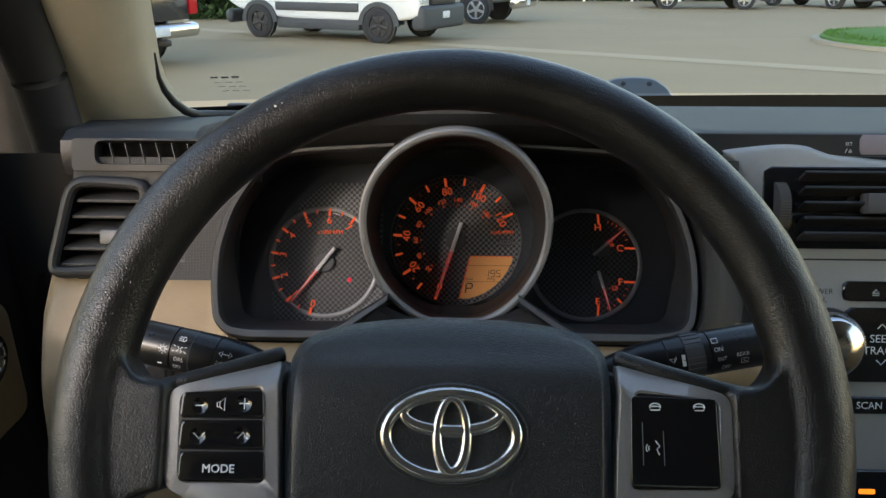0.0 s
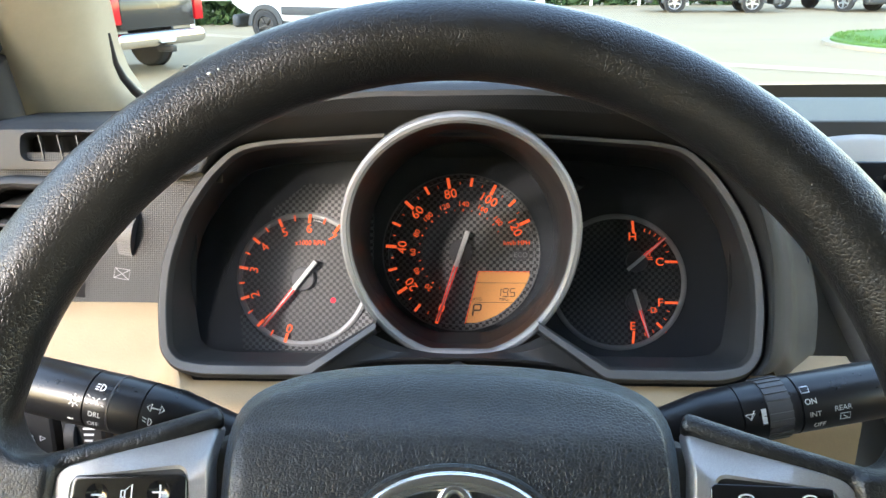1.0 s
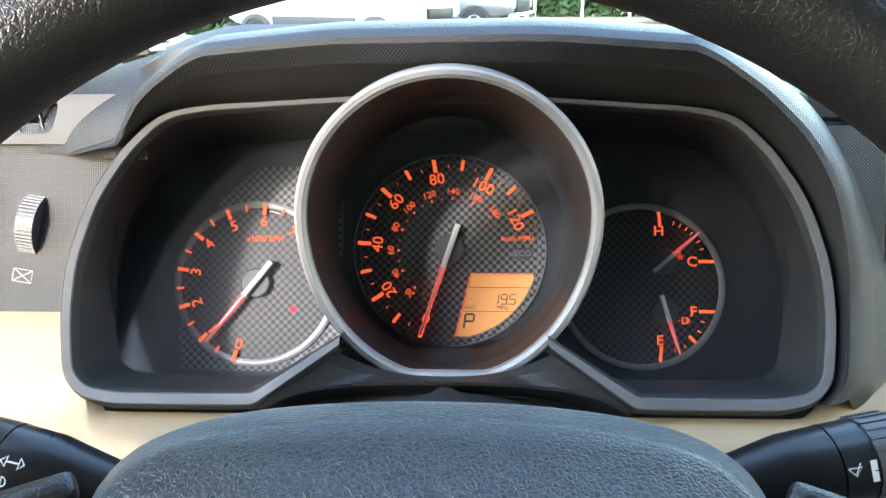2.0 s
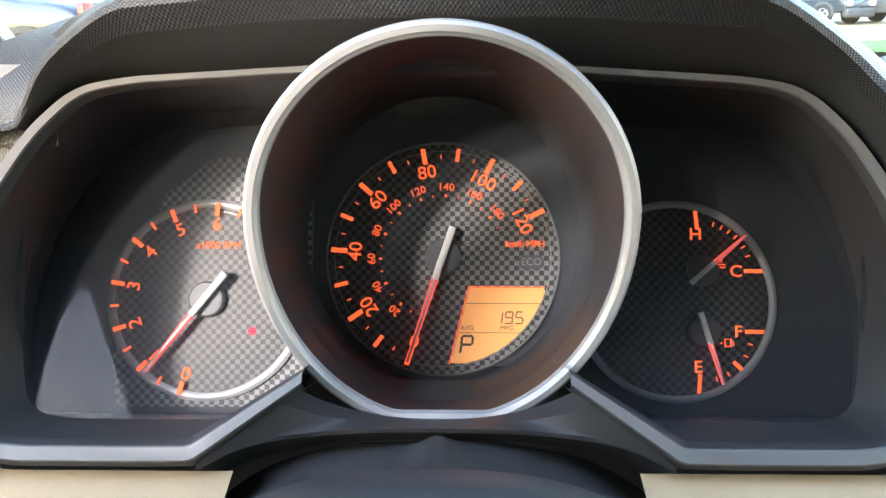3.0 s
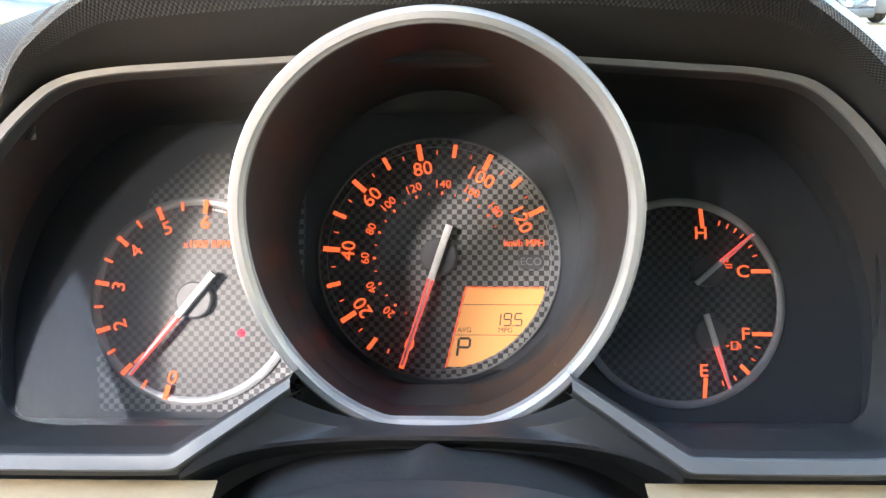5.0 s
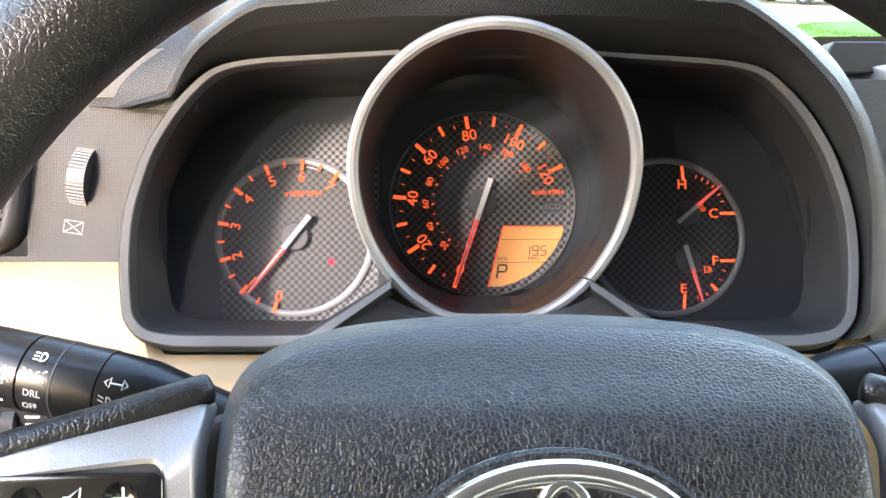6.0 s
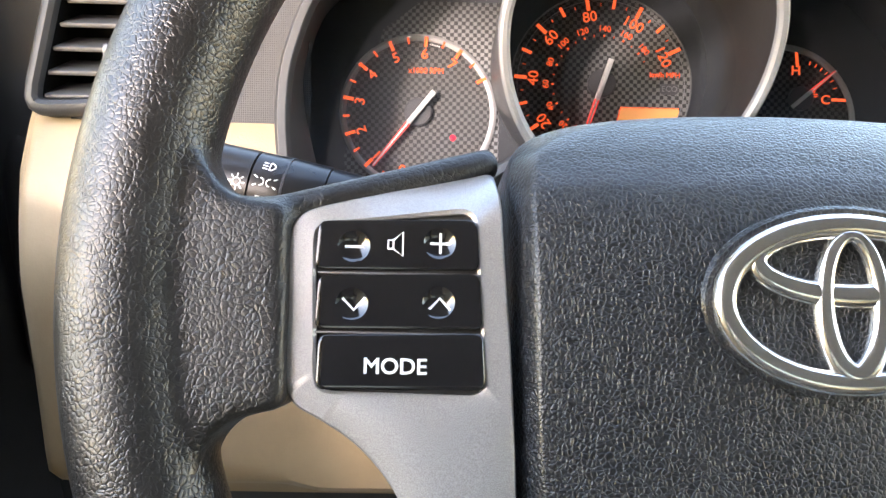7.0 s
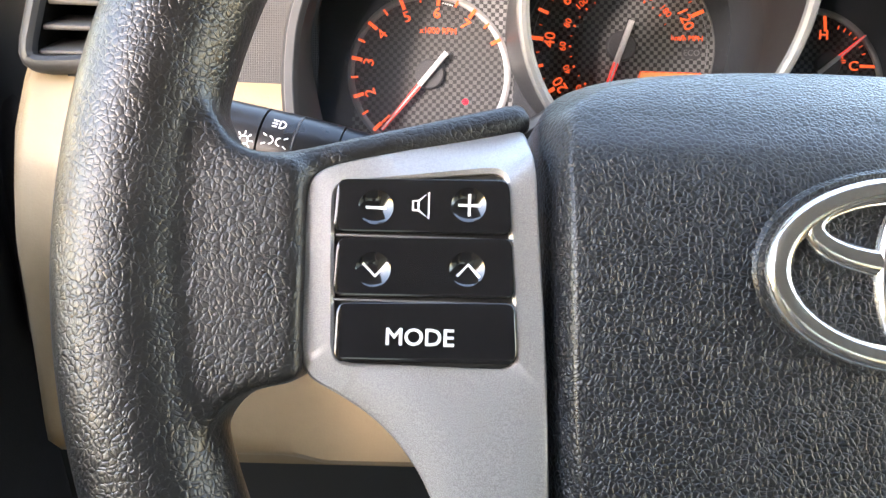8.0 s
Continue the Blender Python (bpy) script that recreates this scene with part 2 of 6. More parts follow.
def even(pts, n):
    """n points at even steps along a closed line."""
    p = np.array([*pts, pts[0]], float)
    s = np.r_[0, np.cumsum(np.linalg.norm(np.diff(p, axis=0), axis=1))]
    at = np.linspace(0, s[-1], n, endpoint=False)
    return [tuple(float(np.interp(a, s, p[:, k])) for k in range(p.shape[1])) for a in at]


def inset(pts, d):
    """A closed counter-clockwise outline moved inwards by d."""
    p = np.array(pts, float)
    t = np.roll(p, -1, 0) - np.roll(p, 1, 0)
    t /= np.maximum(np.linalg.norm(t, axis=1, keepdims=True), 1e-9)
    return [tuple(q) for q in p + d * np.stack([-t[:, 1], t[:, 0]], 1)]


def area(pts):
    p = np.array(pts)[:, :2]
    q = np.roll(p, -1, 0)
    return 0.5 * float(np.sum(p[:, 0] * q[:, 1] - q[:, 0] * p[:, 1]))


def loft(bm, loops, cap_first=True, cap_last=True, closed=True):
    """Faces between loops of equal length."""
    rings = [[bm.verts.new(p) for p in loop] for loop in loops]
    n = len(rings[0])
    for a, b in zip(rings, rings[1:]):
        for i in range(n if closed else n - 1):
            j = (i + 1) % n
            bm.faces.new((a[i], a[j], b[j], b[i]))
    caps = []
    if cap_first:
        caps.append(bm.faces.new(rings[0][::-1]))
    if cap_last:
        caps.append(bm.faces.new(rings[-1]))
    if caps:
        bmesh.ops.triangulate(bm, faces=caps)
    return bm


def pillow(outline, profile, bm=None):
    """A solid from an outline; profile rows: how far inwards, how high."""
    bm = bm or bmesh.new()
    if area(outline) < 0:
        outline = outline[::-1]
    loft(bm, [[(x, y, h) for x, y in inset(outline, d)] for d, h in profile])
    return bm


def slab(outline, z0, z1, bevel=0.0, bm=None):
    prof = [(0, z0), (0, z1 - bevel), (bevel * 0.3, z1 - bevel * 0.3), (bevel, z1)] if bevel else [(0, z0), (0, z1)]
    return pillow(outline, prof, bm)


def rect(x0, y0, x1, y1, r=0.0, k=4):
    if r <= 0:
        return [(x0, y0), (x1, y0), (x1, y1), (x0, y1)]
    out = []
    for cx, cy, a0 in ((x1 - r, y0 + r, -90), (x1 - r, y1 - r, 0), (x0 + r, y1 - r, 90), (x0 + r, y0 + r, 180)):
        out += [(cx + r * math.cos(radians(a0 + 90 * i / k)), cy + r * math.sin(radians(a0 + 90 * i / k))) for i in range(k + 1)]
    return out


def oval(cx, cy, a, b, n=64):
    return [(cx + a * math.cos(2 * math.pi * i / n), cy + b * math.sin(2 * math.pi * i / n)) for i in range(n)]


def band(outer, inner, z, thick, crown=0.0, bm=None):
    """A flat ring between two outlines of equal length, with an optional crowned face."""
    bm = bm or bmesh.new()
    mid = [tuple((p + q) / 2 for p, q in zip(a, b)) for a, b in zip(outer, inner)]
    q1 = [tuple(p * 0.75 + q * 0.25 for p, q in zip(a, b)) for a, b in zip(outer, inner)]
    q3 = [tuple(p * 0.25 + q * 0.75 for p, q in zip(a, b)) for a, b in zip(outer, inner)]
    top = z + thick
    rows = [(outer, z), (outer, top), (q1, top + crown * 0.75), (mid, top + crown), (q3, top + crown * 0.75), (inner, top), (inner, z)]
    loops = [[(*p[:2], h) for p in o] for o, h in rows]
    loft(bm, loops + [loops[0]], False, False)
    bmesh.ops.remove_doubles(bm, verts=bm.verts, dist=1e-6)
    return bm


def box(x0, y0, z0, x1, y1, z1, bevel=0.0, bm=None, segments=2):
    bm = bm or bmesh.new()
    made = bmesh.ops.create_cube(bm, size=1.0)["verts"]
    for v in made:
        v.co = ((x0 + x1) / 2 + v.co.x * (x1 - x0), (y0 + y1) / 2 + v.co.y * (y1 - y0), (z0 + z1) / 2 + v.co.z * (z1 - z0))
    if bevel:
        bmesh.ops.bevel(bm, geom=list({e for v in made for e in v.link_edges}), offset=bevel, segments=segments, affect="EDGES", profile=0.5)
    return bm


def tube(points, radii, sides=16, bm=None, caps=True):
    """A round bar along points."""
    bm = bm or bmesh.new()
    pts = [Vector(p) for p in points]
    loops = []
    up = Vector((0, 0, 1))
    for i, p in enumerate(pts):
        d = (pts[min(i + 1, len(pts) - 1)] - pts[max(i - 1, 0)]).normalized()
        ref = up if abs(d.dot(up)) < 0.95 else Vector((1, 0, 0))
        a = d.cross(ref).normalized()
        b = d.cross(a).normalized()
        r = radii[i] if isinstance(radii, (list, tuple)) else radii
        loops.append([tuple(p + r * (a * math.cos(2 * math.pi * k / sides) + b * math.sin(2 * math.pi * k / sides))) for k in range(sides)])
    loft(bm, loops, caps, caps)
    bmesh.ops.recalc_face_normals(bm, faces=bm.faces)
    return bm


def ribbon(strokes, width, z, thick=0.0002, bm=None):
    """Flat printed strokes: each a line of (x, y) points."""
    bm = bm or bmesh.new()
    for line in strokes:
        p = np.array(line, float)
        d = np.gradient(p, axis=0) if len(p) > 2 else np.repeat(p[1:] - p[:1], 2, 0)
        d /= np.maximum(np.linalg.norm(d, axis=1, keepdims=True), 1e-12)
        s = np.stack([-d[:, 1], d[:, 0]], 1) * width / 2
        p[0] -= d[0] * width * 0.2
        p[-1] += d[-1] * width * 0.2
        for a, b, sa, sb in zip(p, p[1:], s, s[1:]):
            q = [a - sa, b - sb, b + sb, a + sa]
            lo = [bm.verts.new((*c, z)) for c in q]
            hi = [bm.verts.new((*c, z + thick)) for c in q]
            bm.faces.new(hi)
            for i in range(4):
                bm.faces.new((lo[i], lo[(i + 1) % 4], hi[(i + 1) % 4], hi[i]))
    return bm


def arc(cx, cy, r, a0, a1, n=16, ry=None):
    return [(cx + r * math.cos(radians(a0 + (a1 - a0) * i / n)), cy + (ry or r) * math.sin(radians(a0 + (a1 - a0) * i / n))) for i in range(n + 1)]


FONT_CACHE = {}


def letters(body, size, bold=0.0, wide=1.0):
    """The mesh of a line of writing, centred, in the x-y plane."""
    key = (body, size, bold, wide)
    if key not in FONT_CACHE:
        cu = bpy.data.curves.new("writing", "FONT")
        cu.body, cu.size, cu.align_x, cu.align_y = body, size, "CENTER", "CENTER"
        cu.bevel_depth, cu.bevel_resolution, cu.extrude, cu.resolution_u = bold, 0, 0.0001, 3
        ob = new("writing", cu)
        bpy.context.view_layer.update()
        me = bpy.data.meshes.new_from_object(ob.evaluated_get(bpy.context.evaluated_depsgraph_get()))
        me.transform(Matrix.Diagonal((wide, 1, 1, 1)))
        bpy.data.objects.remove(ob)
        FONT_CACHE[key] = me
    return FONT_CACHE[key]


def writing(name, body, size, mat, parent, m, bold=0.0, wide=1.0):
    me = letters(body, size, bold, wide).copy()
    me.materials.clear()
    me.materials.append(mat)
    ob = new(name, me)
    ob.parent = parent
    ob.matrix_basis = m
    return ob


def at(x, y, z=0.0, turn=0.0):
    return pose(x, y, z, 0, 0, turn)


def grid(nx, ny, f, bm=None):
    """A sheet of nx by ny cells through f(s, t) with s and t from 0 to 1."""
    bm = bm or bmesh.new()
    v = [[bm.verts.new(f(i / nx, j / ny)) for j in range(ny + 1)] for i in range(nx + 1)]
    for i in range(nx):
        for j in range(ny):
            bm.faces.new((v[i][j], v[i + 1][j], v[i + 1][j + 1], v[i][j + 1]))
    return bm


def laid(ob, rows):
    """Lays a sheet of vertices, row by row, flat in metres, so that a pattern follows it."""
    me = ob.data
    p = np.array([v.co[:] for v in me.vertices]).reshape(rows, -1, 3)
    along = np.linalg.norm(np.diff(p, axis=1), axis=2).mean(0)
    across = np.linalg.norm(np.diff(p, axis=0), axis=2).mean(1)
    u, v = np.r_[0, np.cumsum(along)], np.r_[0, np.cumsum(across)]
    flat = np.stack(np.meshgrid(u, v), 2).reshape(-1, 2)
    layer = me.uv_layers.new(name="laid")
    index = np.zeros(len(me.loops), int)
    me.loops.foreach_get("vertex_index", index)
    layer.data.foreach_set("uv", flat[index].ravel())
    return ob


def thicken(ob, depth, offset=-1.0):
    s = ob.modifiers.new("thickness", "SOLIDIFY")
    s.thickness, s.offset = depth, offset
    return ob


def hollow(ob, centres, radius):
    """Cuts shallow round dishes into a mesh."""
    bm = bmesh.new()
    for c in centres:
        bmesh.ops.create_uvsphere(bm, u_segments=40, v_segments=24, radius=radius, matrix=Matrix.Translation(c))
    me = bpy.data.meshes.new("dish")
    bm.to_mesh(me)
    bm.free()
    cutter = new("dish", me)
    cutter.matrix_world = ob.matrix_world
    cutter.parent = ob.parent
    cut = ob.modifiers.new("dish", "BOOLEAN")
    cut.object, cut.operation, cut.solver = cutter, "DIFFERENCE", "EXACT"
    bpy.context.view_layer.update()
    made = bpy.data.meshes.new_from_object(ob.evaluated_get(bpy.context.evaluated_depsgraph_get()))
    ob.modifiers.remove(cut)
    made.polygons.foreach_set("use_smooth", [True] * len(made.polygons))
    made.set_sharp_from_angle(angle=radians(12))
    ob.data = made
    bpy.data.objects.remove(cutter)
    return ob


def smoothstep(a, b, x):
    t = min(1.0, max(0.0, (x - a) / (b - a)))
    return t * t * (3 - 2 * t)


def by_angle(pts, c, n):
    """n points of a closed line, at even angles round c."""
    p = np.array([*pts, pts[0]], float)
    fine = np.concatenate([np.linspace(a, b, 60, endpoint=False) for a, b in zip(p, p[1:])])
    ang = np.arctan2(fine[:, 1] - c[1], fine[:, 0] - c[0])
    turns = (-math.pi + 2 * math.pi * (k + 0.5) / n for k in range(n))
    return [tuple(fine[int(np.argmin(np.abs((ang - t + math.pi) % (2 * math.pi) - math.pi)))]) for t in turns]


def round_corners(pts, r):
    """Replaces each corner by a short curve."""
    out = []
    n = len(pts)
    for i in range(n):
        a, b, c = (np.array(pts[j % n]) for j in (i - 1, i, i + 1))
        la, lc = np.linalg.norm(a - b), np.linalg.norm(c - b)
        q = min(r, la * 0.45, lc * 0.45)
        p0, p2 = b + (a - b) / la * q, b + (c - b) / lc * q
        out += [tuple(p0 * (1 - t) ** 2 + 2 * b * t * (1 - t) + p2 * t * t) for t in (0, 0.25, 0.5, 0.75, 1)]
    return out


# ---- steering wheel ----
def steering_wheel():
    wheel = thing("steering_wheel", pose(0, 0.313, 1.209, 58, 0, 0),
                  "black leather steering wheel with silver spoke trim and oval chrome emblem", "steering wheel")
    # rim and leather of the spokes, grown together
    bm = bmesh.new()
    loops = []
    for i in range(160):
        a = 2 * math.pi * i / 160
        grip = 0.0016 * (0.5 + 0.5 * math.cos(2 * a)) ** 2
        r, dep = 0.0166 + grip, 0.0166 + grip * 0.6
        loops.append([((0.1806 + r * math.cos(b)) * math.cos(a), (0.1806 + r * math.cos(b)) * math.sin(a), dep * math.sin(b))
                      for b in (2 * math.pi * k / 20 for k in range(20))])
    loft(bm, loops + [loops[0]], False, False)
    bmesh.ops.remove_doubles(bm, verts=bm.verts, dist=1e-6)
    edge = [(-0.180, 0.056), (-0.1685, 0.043), (-0.1615, 0.0280), (-0.1560, 0.0190), (-0.148, 0.0160), (-0.1390, 0.0165), (-0.1380, 0.0070), (-0.1380, -0.0290),
            (-0.1365, -0.0345), (-0.140, -0.0364), (-0.1475, -0.0374), (-0.1545, -0.0412), (-0.1588, -0.049), (-0.1635, -0.064), (-0.178, -0.076), (-0.184, 0.0)]
    for side in (1, -1):
        line = even(chaikin([(side * x, y) for x, y in edge], 2), 160)
        slab(line if area(line) > 0 else line[::-1], -0.014, 0.0108, 0.0, bm)
        strip = chaikin([(-0.162, 0.0150, 0.0040), (-0.148, 0.0125, 0.0035), (-0.131, 0.0172, 0.0015), (-0.111, 0.0232, -0.0020), (-0.092, 0.0295, -0.0075), (-0.0855, 0.0320, -0.0105)], 2, False)
        tube([(side * x, y, z) for x, y, z in strip], 0.0050, 14, bm)
    bmesh.ops.recalc_face_normals(bm, faces=bm.faces)
    rim = part("rim", bm, LEATHER, wheel, "black grained leather, worn shiny")
    mod = rim.modifiers.new("grown", "REMESH")
    mod.mode, mod.voxel_size, mod.use_smooth_shade = "VOXEL", 0.0012, True
    mod = rim.modifiers.new("soft", "SMOOTH")
    mod.factor, mod.iterations = 0.6, 36

    for x, y, w in ((-0.0914, 0.1580, 0.0008), (-0.0880, 0.1598, 0.0005), (-0.0955, 0.1562, 0.0004)):
        part("speck", pillow(oval(x, y, w, w * 0.6, 10), [(0, 0.0160), (0, 0.0171), (w * 0.3, 0.0173)]), WHITE_PRINT, wheel, "small white speck")
    # airbag cover
    half = [(0.0, 0.0535), (0.031, 0.0525), (0.058, 0.0490), (0.074, 0.0430), (0.0815, 0.0345), (0.0825, 0.020), (0.0815, -0.010),
            (0.081, -0.040), (0.079, -0.070), (0.070, -0.100), (0.045, -0.118), (0.0, -0.122)]
    line = even(chaikin([(x, y) for x, y in half] + [(-x, y) for x, y in half[-2:0:-1]], 3), 168)[::-1]
    loops = []
    for s, drop in ((1.0, 0.046), (1.0, 0.0125), (0.997, 0.0100), (0.988, 0.0080), (0.950, 0.0030), (0.935, 0.0013), (0.927, 0.0006), (0.915, 0.0002), (0.86, 0), (0.78, 0), (0.68, 0),
                    (0.56, 0), (0.42, 0), (0.26, 0), (0.1, 0)):
        ring = []
        for x, y in line:
            u, v = x * s, -0.008 + (y + 0.008) * s
            top = 0.0115 - 0.0100 * math.log1p(math.exp((v - 0.0270) / 0.0085)) - 0.45 * u * u
            ring.append((u, v, top - drop if s < 1 or drop < 0.04 else -0.045))
        loops.append(ring)
    pad = part("airbag_cover", loft(bmesh.new(), loops), PAD_SKIN, wheel, "black grained airbag cover")
    # emblem: an oval with two crossing ovals inside
    seat = even(oval(0.002, -0.0072, 0.0375, 0.0250, 96), 96)
    part("emblem_seat", pillow(seat, [(0, 0.0085), (0, 0.0105), (0.001, 0.0116), (0.0022, 0.0112), (0.0035, 0.0108)]), PAD_SKIN, pad, "crimped black oval seat")

    def ring_oval(cx, cy, a, b, w, h, z, heavy=0.0):
        """An oval band with a flat face and rounded edges; heavy makes it broader below."""
        bm = bmesh.new()
        n, k = 96, 13
        loops = []
        for i in range(n):
            t = 2 * math.pi * i / n
            nx, ny = math.cos(t) / a, math.sin(t) / b
            q = math.hypot(nx, ny)
            nx, ny = nx / q, ny / q
            wide = w * (1 - heavy * math.sin(t))
            row = []
            for c in (math.cos(math.pi * j / (k - 1)) for j in range(k)):
                row.append((cx + a * math.cos(t) + nx * wide * 0.5 * c, cy + b * math.sin(t) + ny * wide * 0.5 * c, z + h * (1 - abs(c) ** 2.4) ** 0.5))
            loops.append(row)
        loft(bm, loops + [loops[0]], False, False, closed=False)
        bmesh.ops.remove_doubles(bm, verts=bm.verts, dist=1e-7)
        bmesh.ops.recalc_face_normals(bm, faces=bm.faces)
        return bm

    part("emblem_ring", ring_oval(0.002, -0.0072, 0.0316, 0.0198, 0.0062, 0.0026, 0.0112), EMBLEM, pad, "polished chrome oval")
    part("emblem_oval", ring_oval(0.0022, 0.0027, 0.0232, 0.0080, 0.0050, 0.0021, 0.0113, 0.30), EMBLEM, pad, "polished chrome oval")
    part("emblem_oval", ring_oval(0.0024, -0.0074, 0.0072, 0.0172, 0.0052, 0.0024, 0.0113, 0.22), EMBLEM, pad, "polished chrome oval")

    # silver trim and switches on both spokes
    trim_edge = [(-0.1395, 0.0085), (-0.1365, 0.0135), (-0.1300, 0.0160), (-0.1100, 0.0215), (-0.0905, 0.0278), (-0.0865, 0.0285), (-0.0852, 0.0255), (-0.0835, 0.0),
                 (-0.0815, -0.025), (-0.0800, -0.0610), (-0.0800, -0.085), (-0.0960, -0.085), (-0.1060, -0.0640), (-0.1110, -0.0540),
                 (-0.1200, -0.0440), (-0.1310, -0.0375), (-0.1365, -0.0350), (-0.1390, -0.0290)]
    hole = [(-0.1322, 0.0105), (-0.0918, 0.0145), (-0.0885, -0.0318), (-0.1305, -0.0312)]

    def sheet_height(x, y):
        return 0.0068 - 0.014 * smoothstep(0.013, 0.031, y) ** 1.2

    for side in (-1, 1):
        flip = -side
        out = even(chaikin([(flip * x, y) for x, y in trim_edge], 2), 180)
        c = (flip * -0.111, -0.009)

        corner = [(flip * x, y) for x, y in hole]
        if area(corner) < 0:
            corner = corner[::-1]
        soft = []
        for i in range(4):
            a, b, d = np.array(corner[i - 1]), np.array(corner[i]), np.array(corner[(i + 1) % 4])
            u, v = (a - b) / np.linalg.norm(a - b), (d - b) / np.linalg.norm(d - b)
            for k in range(5):
                w = k / 4
                soft.append(tuple(b + 0.004 * (u * (1 - w) ** 2 + v * w ** 2)))
        o, h = by_angle(out, c, 240), by_angle(soft, c, 240)
        o2 = [tuple(np.array(p) * 0.965 + np.array(q) * 0.035) for p, q in zip(o, h)]
        o3 = [tuple(np.array(p) * 0.90 + np.array(q) * 0.10) for p, q in zip(o, h)]
        h3 = [tuple(np.array(p) * 0.10 + np.array(q) * 0.90) for p, q in zip(o, h)]
        loops = [[(x, y, sheet_height(x, y) - 0.010) for x, y in o], [(x, y, sheet_height(x, y) - 0.0018) for x, y in o],
                 [(x, y, sheet_height(x, y) - 0.0005) for x, y in o2], [(x, y, sheet_height(x, y)) for x, y in o3],
                 [(x, y, sheet_height(x, y) + 0.0004) for x, y in h3], [(x, y, sheet_height(x, y) - 0.0002) for x, y in h],
                 [(x, y, sheet_height(x, y) - 0.006) for x, y in h]]
        bm = loft(bmesh.new(), loops, False, False)
        bmesh.ops.recalc_face_normals(bm, faces=bm.faces)
        part("spoke_trim", bm, SILVER, wheel, "satin silver metallic paint")
        panel = part("switch_panel", slab(even(soft, 80), -0.001, 0.0050), BLACK, wheel, "black switch panel")

        def key(x0, y0, x1, y1, dip=()):
            """One rocker key; the side edges lean like the panel."""
            pts = [(x0 + 0.0006 * (y0 + 0.03) * -20, y0), (x1 + 0.0009, y0 + 0.0004), (x1, y1 + 0.0010), (x0 + 0.0003, y1)]
            pts = [(flip * x, y) for x, y in pts]
            if area(pts) < 0:
                pts = pts[::-1]
            k = part("switch_key", pillow(even(round_corners(pts, 0.0022), 80), [(0, 0.004), (0, 0.0078), (0.0002, 0.0080), (0.0006, 0.0081), (0.0011, 0.00815), (0.0017, 0.0082)]), GLOSS_BLACK, panel,
                     "glossy black key")
            if dip:
                hollow(k, [(x, y, 0.0082 + 0.0058) for x, y in dip], 0.0071)
            return k

        top = 0.0083
        if side == -1:
            key(-0.1316, -0.0009, -0.0912, 0.0114, ((-0.1221, 0.0050), (-0.1005, 0.0062)))
            key(-0.1312, -0.0159, -0.0903, -0.0024, ((-0.1222, -0.0095), (-0.1005, -0.0088)))
            key(-0.1306, -0.0308, -0.0893, -0.0174)
            for y in (-0.00165, -0.01665):
                part("divider", box(-0.1312, y - 0.00025, 0.004, -0.0898, y + 0.00025, 0.0072, 0.0001), BEZEL_GREY, panel, "thin grey bar")
            def in_dish(centre, strokes, label):
                """Printed strokes that follow the hollow of their dish."""
                bm = ribbon(strokes, 0.00065, 0.0, 0.00008)
                bmesh.ops.subdivide_edges(bm, edges=bm.edges[:], cuts=7, use_grid_fill=True)
                for v in bm.verts:
                    r2 = (v.co.x - centre[0]) ** 2 + (v.co.y - centre[1]) ** 2
                    v.co.z += 0.0082 + 0.0058 - math.sqrt(0.0071 ** 2 - r2) + 0.00004
                part("symbol", bm, WHITE_PRINT, panel, label)

            in_dish((-0.1221, 0.0050), [[(-0.1244, 0.0050), (-0.1198, 0.0050)]], "white minus sign")
            in_dish((-0.1005, 0.0062), [[(-0.1028, 0.0062), (-0.0978, 0.0062)], [(-0.1003, 0.0037), (-0.1003, 0.0087)]], "white plus sign")
            in_dish((-0.1222, -0.0095), [[(-0.1246, -0.0082), (-0.1218, -0.0110), (-0.1190, -0.0080)]], "white arrow down")
            in_dish((-0.1005, -0.0088), [[(-0.1027, -0.0104), (-0.1002, -0.0077), (-0.0976, -0.0106)]], "white arrow up")
            part("symbol", ribbon([[(-0.1135, 0.0045), (-0.1135, 0.0067), (-0.1122, 0.0067), (-0.1098, 0.0088), (-0.1098, 0.0026), (-0.1122, 0.0045), (-0.1135, 0.0045)],
                                   [(-0.1122, 0.0045), (-0.1122, 0.0067)]], 0.00045, top), WHITE_PRINT, panel, "white loudspeaker outline")
            writing("symbol", "MODE", 0.0055, WHITE_PRINT, panel, at(-0.1110, -0.0250, top), 0.00010, 1.02)
        else:
            key(-0.1312, -0.0305, -0.0895, 0.0115)
            for x in (0.1010, 0.1222):
                part("symbol", ribbon([arc(x, 0.0076, 0.0026, 200, -20, 10, 0.0016), rect(x - 0.0022, 0.0060, x + 0.0022, 0.0078)], 0.0006, top), WHITE_PRINT, panel,
                     "white telephone handset")
            part("symbol", ribbon([[(0.1005, -0.0085), (0.1025, -0.0110), (0.1010, -0.0125), (0.1022, -0.0150)], arc(0.0985, -0.012, 0.0014, 140, 220, 6),
                                   arc(0.0985, -0.012, 0.0026, 140, 220, 6)], 0.0005, top), WHITE_PRINT, panel, "white talking head outline")
            part("key_gap", ribbon([[(0.0945, 0.0), (0.0945, -0.020)], [(0.1045, -0.004), (0.1045, -0.020)]], 0.0003, top - 0.0001), GREY_PRINT, panel)
    # lower spoke behind the cover and the hub
    part("hub", box(-0.094, -0.105, -0.055, 0.094, 0.026, -0.016, 0.010), BLACK, wheel, "black plastic hub back")
    bm = bmesh.new()
